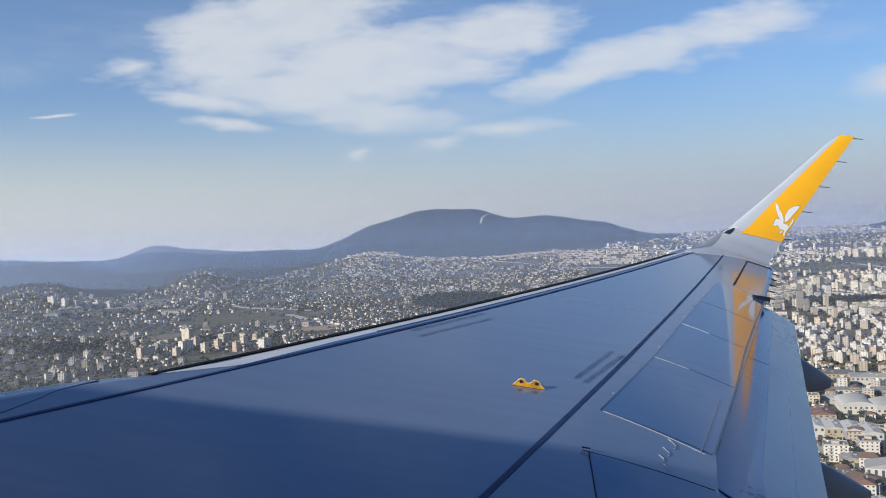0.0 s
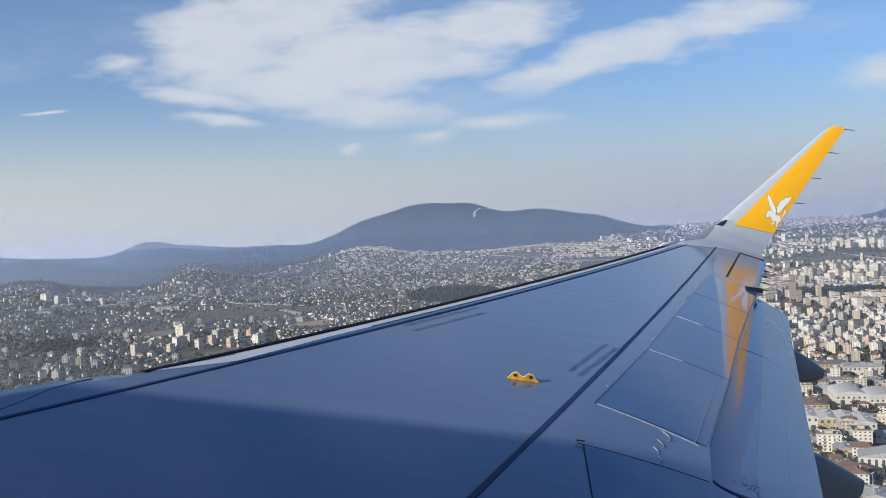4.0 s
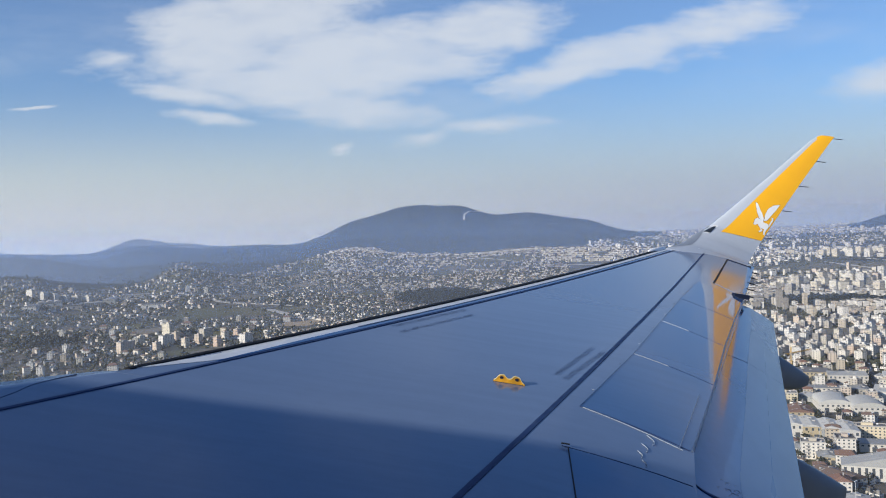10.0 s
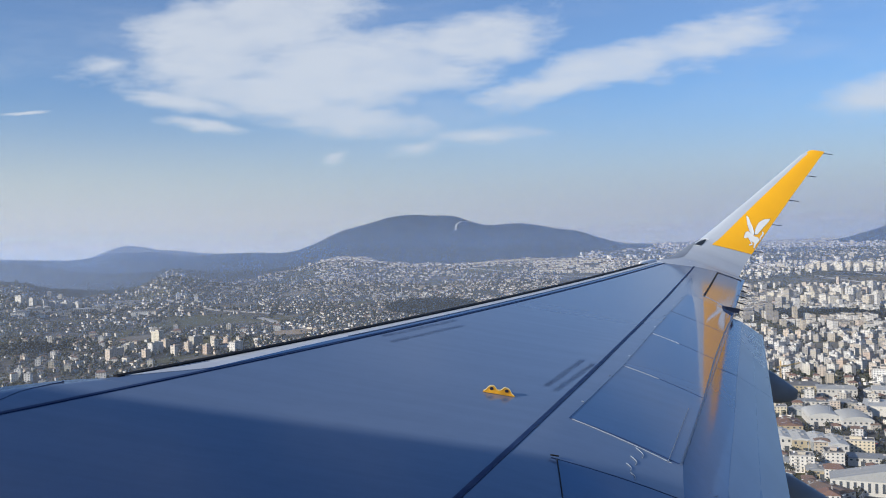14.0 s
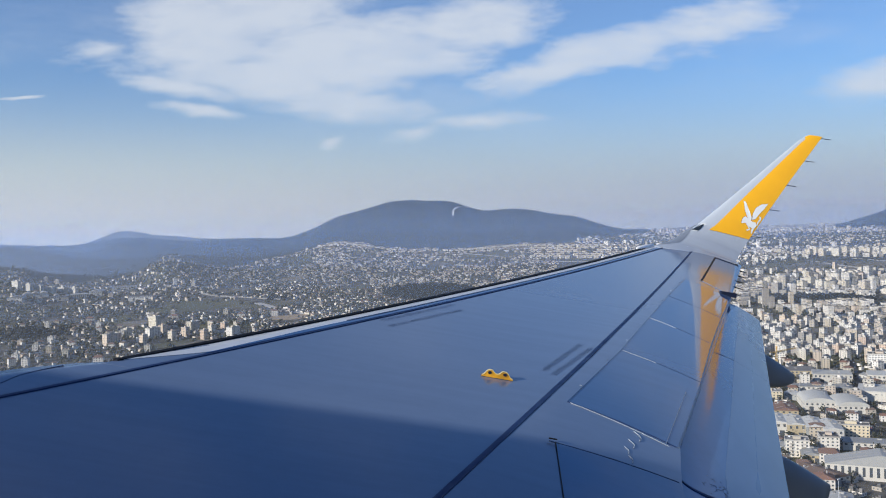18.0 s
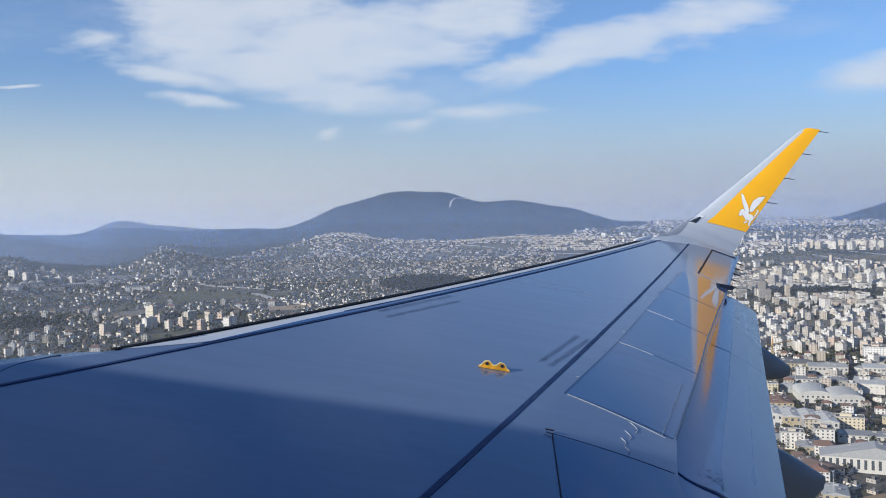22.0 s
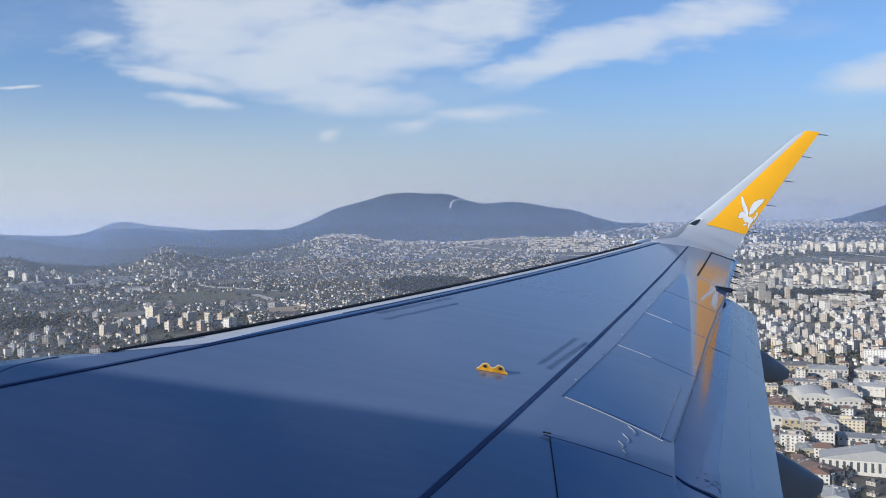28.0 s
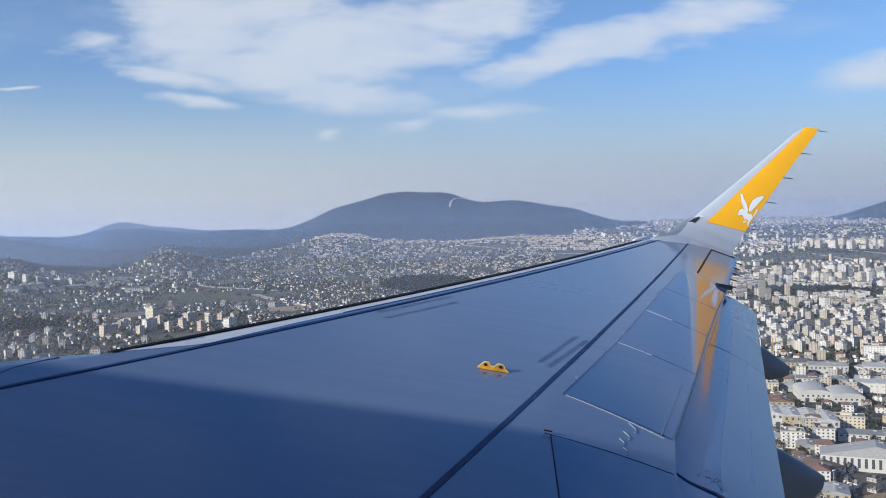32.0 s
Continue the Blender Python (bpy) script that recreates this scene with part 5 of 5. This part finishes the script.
    for az, d, kind in ((-21.2, 2600, 1), (-22.6, 2560, 4), (-20.2, 2660, 0), (-23.6, 2580, 2), (-18.6, 2700, 4), (-17.6, 2480, 4), (-24.6, 2480, 0)):
        stand(halls[kind], az, d, 20 + dice.uniform(-10, 10))
    fill([blocks_near[0], blocks_near[1], flats[1], blocks_near[4]], 34, -27, -9, 1480, 2150, 34, (10, 100))


build_near_quarter()


def build_mosque(az, d, size=1.0):
    x, y = polar(az, d)
    home = shell("mosque", "pale domed mosque with two slender minarets", "mosque", "mosques among the houses")
    bm = bmesh.new()
    box(bm, (-11, -11, -3), (11, 11, 9))
    part("wall", bm, CONCRETE, home)
    part("dome", loft([[(9 * math.cos(a) * math.cos(t), 9 * math.cos(a) * math.sin(t), 9 + 8 * math.sin(a)) for t in steps(0, 2 * math.pi * 15 / 16, 16)] for a in steps(0, 1.5, 7)]), ROOF_HALL, home, "grey lead dome", True)
    for s in (-1, 1):
        rows = [[(s * 12 + r * math.cos(t), 8 + r * math.sin(t), z) for t in steps(0, 2 * math.pi * 9 / 10, 10)] for z, r in ((-3, 1.5), (24, 1.3), (24.2, 2.1), (25.2, 2.1), (25.4, 1.1), (34, 1.0), (34.2, 1.3), (42, 0.08))]
        part("minaret", loft(rows), CONCRETE, home)
    home.matrix_world = Matrix.Translation((x, y, ground_at(x, y))) @ Matrix.Rotation(0.4, 4, "Z") @ Matrix.Diagonal((size, size, size, 1))


for az_d in ((-1.3, 3180, 0.85), (-1.5, 2560, 0.7), (-8.3, 2900, 0.7), (7.2, 3330, 0.7)):
    build_mosque(*az_d)


def ribbon(name, pts, wide, material, label, lift=0.7, curb=0.3):
    """A road that follows the land along points of bearing and distance."""
    line = []
    for (a0, d0), (a1, d1) in zip(pts, pts[1:]):
        n = max(2, int(math.hypot((a1 - a0) * d0 * 0.0175, d1 - d0) / 25))
        line += [polar(a0 + (a1 - a0) * t / n, d0 + (d1 - d0) * t / n) for t in range(n)]
    line.append(polar(*pts[-1]))
    rows = []
    for i, (x, y) in enumerate(line):
        p, q = line[max(0, i - 1)], line[min(len(line) - 1, i + 1)]
        u = Vector((q[0] - p[0], q[1] - p[1])).normalized()
        z = ground_at(x, y) + lift
        rows.append([(x - u.y * wide / 2 * s, y + u.x * wide / 2 * s, z + dz) for s, dz in ((-1, 0), (1, 0), (1, -curb - lift), (-1, -curb - lift))])
    return tagged(part(name, loft(rows), material), label, "road", kind="structure")


ROADS = [((17, 1420), (24, 1425), (34, 1480)), ((20.5, 890), (23.4, 872), (26, 850), (32, 838)), ((20, 990), (23, 992), (27.0, 988), (33, 960)), ((27.3, 850), (27.6, 1000), (27.0, 1180), (26.6, 1420))]
for r in ROADS:
    ribbon("road", r, 11, ASPHALT, "grey asphalt street between the halls")
for r in (((8, 2690), (15, 2680), (24, 2690), (36, 2800)), ((1.5, 3330), (4.5, 3180), (7.5, 2990), (13, 2960), (16, 2900)), ((-29, 2680), (-22, 2640), (-17, 2700), (-13, 2420), (-9, 2300)), ((-10.6, 2250), (-8.6, 2080), (-6, 1980))):
    ribbon("road", r, 20, CONCRETE, "pale main road across the city")


def field(az, d, rx, ry, material, label, turn=0.0, seed=0, lift=0.4):
    """An open plot with an uneven outline."""
    dice = random.Random(seed)
    x0, y0 = polar(az, d)
    ring = []
    for k in range(24):
        a = 2 * math.pi * k / 24
        r = 1 + 0.18 * math.sin(2 * a + seed) + 0.1 * math.sin(5 * a + seed * 2) + dice.uniform(-0.05, 0.05)
        px, py = rx * r * math.cos(a), ry * r * math.sin(a)
        c, s = math.cos(radians(turn)), math.sin(radians(turn))
        ring.append((x0 + px * c - py * s, y0 + px * s + py * c))
    rows = []
    for t in (1.0, 0.66, 0.33, 0.02):
        rows.append([(x0 + (x - x0) * t, y0 + (y - y0) * t, ground_at(x0 + (x - x0) * t, y0 + (y - y0) * t) + lift) for x, y in ring])
    return tagged(part("ground_plot", loft(rows, ends=False), material), label, "field", kind="structure")


field(29.6, 905, 40, 26, MEADOW, "rough green plot between the halls", 30, 1)
field(28.8, 1060, 34, 22, MEADOW, "green plot with dark trees", 20, 2, 0.6)
field(26.8, 660, 80, 40, DIRT, "brown bare yard", 30, 3)
field(23.6, 690, 40, 40, MEADOW, "rough green plot", 10, 4)
field(22.6, 2755, 190, 75, MEADOW, "dull green open field", -22, 5)
field(26.4, 2810, 130, 130, DRY, "dull grey-brown open field", -26, 15)
field(29.9, 2820, 130, 130, DRY, "dull dry field beyond the blocks", -30, 16)
ribbon("road", ((24.3, 2960), (25.6, 2860), (27.2, 2760), (28.8, 2680), (30.5, 2640)), 15, CONCRETE, "pale dirt road across the open field")
ribbon("road", ((26.8, 3010), (28.3, 2940), (30.0, 2850), (32.0, 2780)), 13, CONCRETE, "pale road beside the open field")
field(-14.5, 2250, 120, 75, MEADOW, "dark green slope", 10, 6)
field(-11.0, 2230, 110, 75, MEADOW, "dark green slope above the houses", 10, 8)
field(-8.5, 1980, 50, 45, DIRT, "bare earth slope", 0, 7, 0.9)
field(4.6, 3180, 150, 60, MEADOW, "dull meadow below the mountain", 0, 10)


def build_trees():
    """Single trees round the halls: trunk, limbs and a crown of small clumps."""
    dice = random.Random(5)
    bark = paint("bark", (0.10, 0.075, 0.05), 0.9, 0.0, 0.5, (4, 4, 1))
    kinds = []
    for k in range(3):
        thing = shell("tree", "dark bushy tree beside a yard", "tree", "trees round the halls")
        part("trunk", loft([[(r * math.cos(a) + 0.1 * z * dice.uniform(-0.2, 0.2), r * math.sin(a), z) for a in steps(0, 2 * math.pi * 6 / 7, 7)] for z, r in ((-1, 0.4), (1, 0.3), (3, 0.22), (5, 0.08))]), bark, thing)
        for j in range(3):
            a = 2.1 * j + k
            part("limb", loft([[(t * 2.0 * math.cos(a) + r * math.cos(b), t * 2.0 * math.sin(a) + r * math.sin(b), 2.6 + t * 2.4) for b in steps(0, 4.7, 5)] for t, r in ((0, 0.14), (0.5, 0.1), (1, 0.04))]), bark, thing)
        bm = bmesh.new()
        for j in range(46):
            c = Vector((dice.gauss(0, 1.4), dice.gauss(0, 1.4), 5.2 + dice.gauss(0, 1.3)))
            got = bmesh.ops.create_icosphere(bm, subdivisions=1, radius=dice.uniform(0.35, 0.85))
            for v in got["verts"]:
                v.co = v.co * dice.uniform(0.6, 1.3) + c
        tagged(part("crown", bm, LEAF, thing), kind="stuff")
        kinds.append(thing)
    for k in range(190):
        az, d = dice.uniform(21, 31), dice.uniform(640, 1300)
        stand(kinds[k % 3], az, d, dice.uniform(0, 360))


build_trees()


def build_cars():
    """Parked cars: body, cabin, four wheels."""
    dice = random.Random(8)
    kinds = []
    for name, col in (("white", (0.75, 0.75, 0.75)), ("grey", (0.2, 0.21, 0.22)), ("red", (0.4, 0.04, 0.03)), ("blue", (0.05, 0.09, 0.25))):
        body = paint("car_paint_" + name, col, 0.25, 0.4, 0.1)
        thing = shell("car", "small " + name + " car parked on the ground", "car", "parked cars")
        part("body", loft([[(s * 0.88, y, z) for s, z in ((-1, 0.3), (-1, t), (1, t), (1, 0.3))] for y, t in ((-2.1, 0.6), (-1.9, 0.75), (-0.9, 0.9), (1.4, 0.92), (2.0, 0.85), (2.1, 0.6))]), body, thing)
        part("cabin", loft([[(s * w, y, z) for s, w, z in ((-1, 0.82, 0.88), (-1, w2, t), (1, w2, t), (1, 0.82, 0.88))] for y, t, w2 in ((-1.0, 0.9, 0.8), (-0.3, 1.42, 0.66), (1.0, 1.42, 0.66), (1.6, 0.93, 0.8))]), PANE, thing, "dark glazed cabin")
        for sx in (-0.85, 0.85):
            for sy in (-1.3, 1.3):
                part("wheel", loft([[(sx + e, sy + 0.32 * math.cos(a), 0.32 + 0.32 * math.sin(a)) for a in steps(0, 2 * math.pi * 9 / 10, 10)] for e in (-0.1, 0.1)]), BLACK, thing)
        kinds.append(thing)
    for k in range(90):
        lane = ROADS[k % len(ROADS)]
        i = dice.randrange(len(lane) - 1)
        t = dice.random()
        az, d = lane[i][0] + (lane[i + 1][0] - lane[i][0]) * t, lane[i][1] + (lane[i + 1][1] - lane[i][1]) * t
        x, y = polar(az, d)
        px, py = polar(*lane[i])
        qx, qy = polar(*lane[i + 1])
        u = Vector((qx - px, qy - py)).normalized()
        off = dice.choice((-3.2, 3.2))
        x, y = x - u.y * off, y + u.x * off
        m = Matrix.Translation((x, y, ground_at(x, y) + 0.72)) @ Matrix.Rotation(math.atan2(u.y, u.x) - math.pi / 2, 4, "Z")
        kind = kinds[dice.choice((0, 0, 1, 1, 2, 3))]
        if kind.get("set"):
            copy_thing(kind, m)
        else:
            kind.matrix_world = m
            kind["set"] = 1


build_cars()


def build_clutter():
    """Small sheds, walls and stacks in the yards between the halls, joined."""
    x, y = spread(19.5, 33, 640, 1440, 15, 0.45, 0.5)
    taken = [o.matrix_world.translation for o in scene.objects if o.parent is None and o.name.split(".")[0] in ("warehouse", "apartment_building", "apartment_tower")]
    keep = np.random.rand(len(x)) < 0.62
    for v in taken:
        keep &= np.hypot(x - v.x, y - v.y) > 24
    for lane in ROADS:
        for (a0, d0), (a1, d1) in zip(lane, lane[1:]):
            for t in steps(0, 1, 24):
                px, py = polar(a0 + (a1 - a0) * t, d0 + (d1 - d0) * t)
                keep &= np.hypot(x - px, y - py) > 10
    x, y = x[keep], y[keep]
    n = len(x)
    blocks("yard_sheds", x, y, np.random.uniform(3, 9, n), np.random.uniform(3, 12, n), np.random.uniform(2.2, 5.5, n), 0.5 + np.random.choice([0, math.pi / 2], n) + np.random.normal(0, 0.1, n), "small sheds and stacks in the yards", 0.25)


build_clutter()


def build_crane(az, d):
    """Yellow tower crane: mast, jib, counter jib, cab, apex and tie bars."""
    crane = shell("tower_crane", "tall yellow tower crane on a building site", "crane")
    steel = paint("crane_yellow", (0.62, 0.36, 0.05), 0.5, 0.0, 0.4)

    def lattice(name, length, half, axis, base):
        bm = bmesh.new()
        n = int(length / (half * 2.4))
        ends = lambda t, a, b: {"z": (base[0] + a, base[1] + b, base[2] + t), "x": (base[0] + t, base[1] + a, base[2] + b)}[axis]
        def bar(p, q, r=0.11):
            u = (Vector(q) - Vector(p)).normalized()
            s = u.cross(Vector((0.3, 0.9, 0.2))).normalized() * r
            w = u.cross(s)
            ring = [[bm.verts.new(Vector(e) + s * math.cos(k) + w * math.sin(k)) for k in (0.0, 2.1, 4.2)] for e in (p, q)]
            for i in range(3):
                bm.faces.new((ring[0][i], ring[0][(i + 1) % 3], ring[1][(i + 1) % 3], ring[1][i]))
        cs = ((-half, -half), (half, -half), (half, half), (-half, half))
        for a, b in cs:
            bar(ends(0, a, b), ends(length, a, b), 0.16)
        for k in range(n):
            t0, t1 = k * length / n, (k + 1) * length / n
            for i in range(4):
                bar(ends(t0, *cs[i]), ends(t1, *cs[(i + 1) % 4]))
        part(name, bm, steel, crane)
    lattice("mast", 46, 0.9, "z", (0, 0, -1))
    lattice("jib", 42, 0.6, "x", (1, 0, 45.6))
    lattice("counter_jib", 13, 0.6, "x", (-14, 0, 45.6))
    lattice("apex", 7, 0.5, "z", (0, 0, 46))
    bm = bmesh.new()
    box(bm, (-14, -1, 43.6), (-10.5, 1, 46))
    part("counterweight", bm, CONCRETE, crane)
    bm = bmesh.new()
    box(bm, (0.6, -2.2, 43.2), (2.2, -0.9, 45.4))
    part("cab", bm, PANE, crane)
    stand(crane, az, d, 35)


build_crane(22.5, 1160)


def build_masts():
    """Tall lighting masts by the roads."""
    mast = shell("light_mast", "tall grey lighting mast beside a road", "street lamp", "light masts")
    steel = paint("galvanised_steel", (0.42, 0.43, 0.44), 0.5, 0.0, 0.2)
    part("pole", loft([[(r * math.cos(a), r * math.sin(a), z) for a in steps(0, 2 * math.pi * 7 / 8, 8)] for z, r in ((-1, 0.35), (12, 0.25), (24, 0.14))]), steel, mast)
    bm = bmesh.new()
    box(bm, (-1.6, -0.15, 23.6), (1.6, 0.15, 23.9))
    part("crossbar", bm, steel, mast)
    for k in range(4):
        bm = bmesh.new()
        box(bm, (-1.5 + k * 0.85, -0.35, 23.9), (-1.05 + k * 0.85, 0.25, 24.35))
        part("floodlight", bm, WHITE, mast)
    for az, d in ((22.9, 700), (25.9, 690), (24.0, 860), (26.9, 930), (23.8, 1120), (28.3, 1060), (25.2, 1060)):
        stand(mast, az, d, 30)


build_masts()

ribbon("track", ((3.3, 4330), (2.7, 4270), (2.35, 4190), (2.3, 4120)), 9, CONCRETE, "pale dirt track up the wooded mountain", 2.5)


def build_antenna(az, d):
    mast = shell("antenna_mast", "thin red-white antenna mast on the summit", "antenna")
    steel = paint("mast_paint", (0.35, 0.30, 0.30), 0.6)
    part("pole", loft([[(r * math.cos(a), r * math.sin(a), z) for a in steps(0, 2 * math.pi * 5 / 6, 6)] for z, r in ((-4, 1.0), (22, 0.6), (34, 0.2))]), steel, mast)
    bm = bmesh.new()
    box(bm, (-4, -4, -4), (4, 4, 4))
    part("hut", bm, CONCRETE, mast)
    stand(mast, az, d, 0)


build_antenna(-2.0, 4400)
build_antenna(6.6, 4400)

# open plots and pale lanes scattered through the city
plots_dice = random.Random(33)
for k, (cx, cy, r) in enumerate(OPEN[26:]):
    if r < 40 or plots_dice.random() < 0.3:
        continue
    az, d = math.degrees(math.atan2(cx, cy)), math.hypot(cx, cy)
    field(az, d, r * 0.95, r * 0.7, plots_dice.choice((MEADOW, MEADOW, DRY)), plots_dice.choice(("dull open plot between the blocks", "empty plot among the houses")), plots_dice.uniform(0, 180), 40 + k, 0.6)
for k in range(12):
    a0, d0 = plots_dice.uniform(9, 30), plots_dice.uniform(1500, 3600)
    ribbon("road", ((a0, d0), (a0 + plots_dice.uniform(1, 3), d0 + plots_dice.uniform(60, 240)), (a0 + plots_dice.uniform(3, 6), d0 + plots_dice.uniform(150, 480))), 13, CONCRETE, "pale street between the blocks")
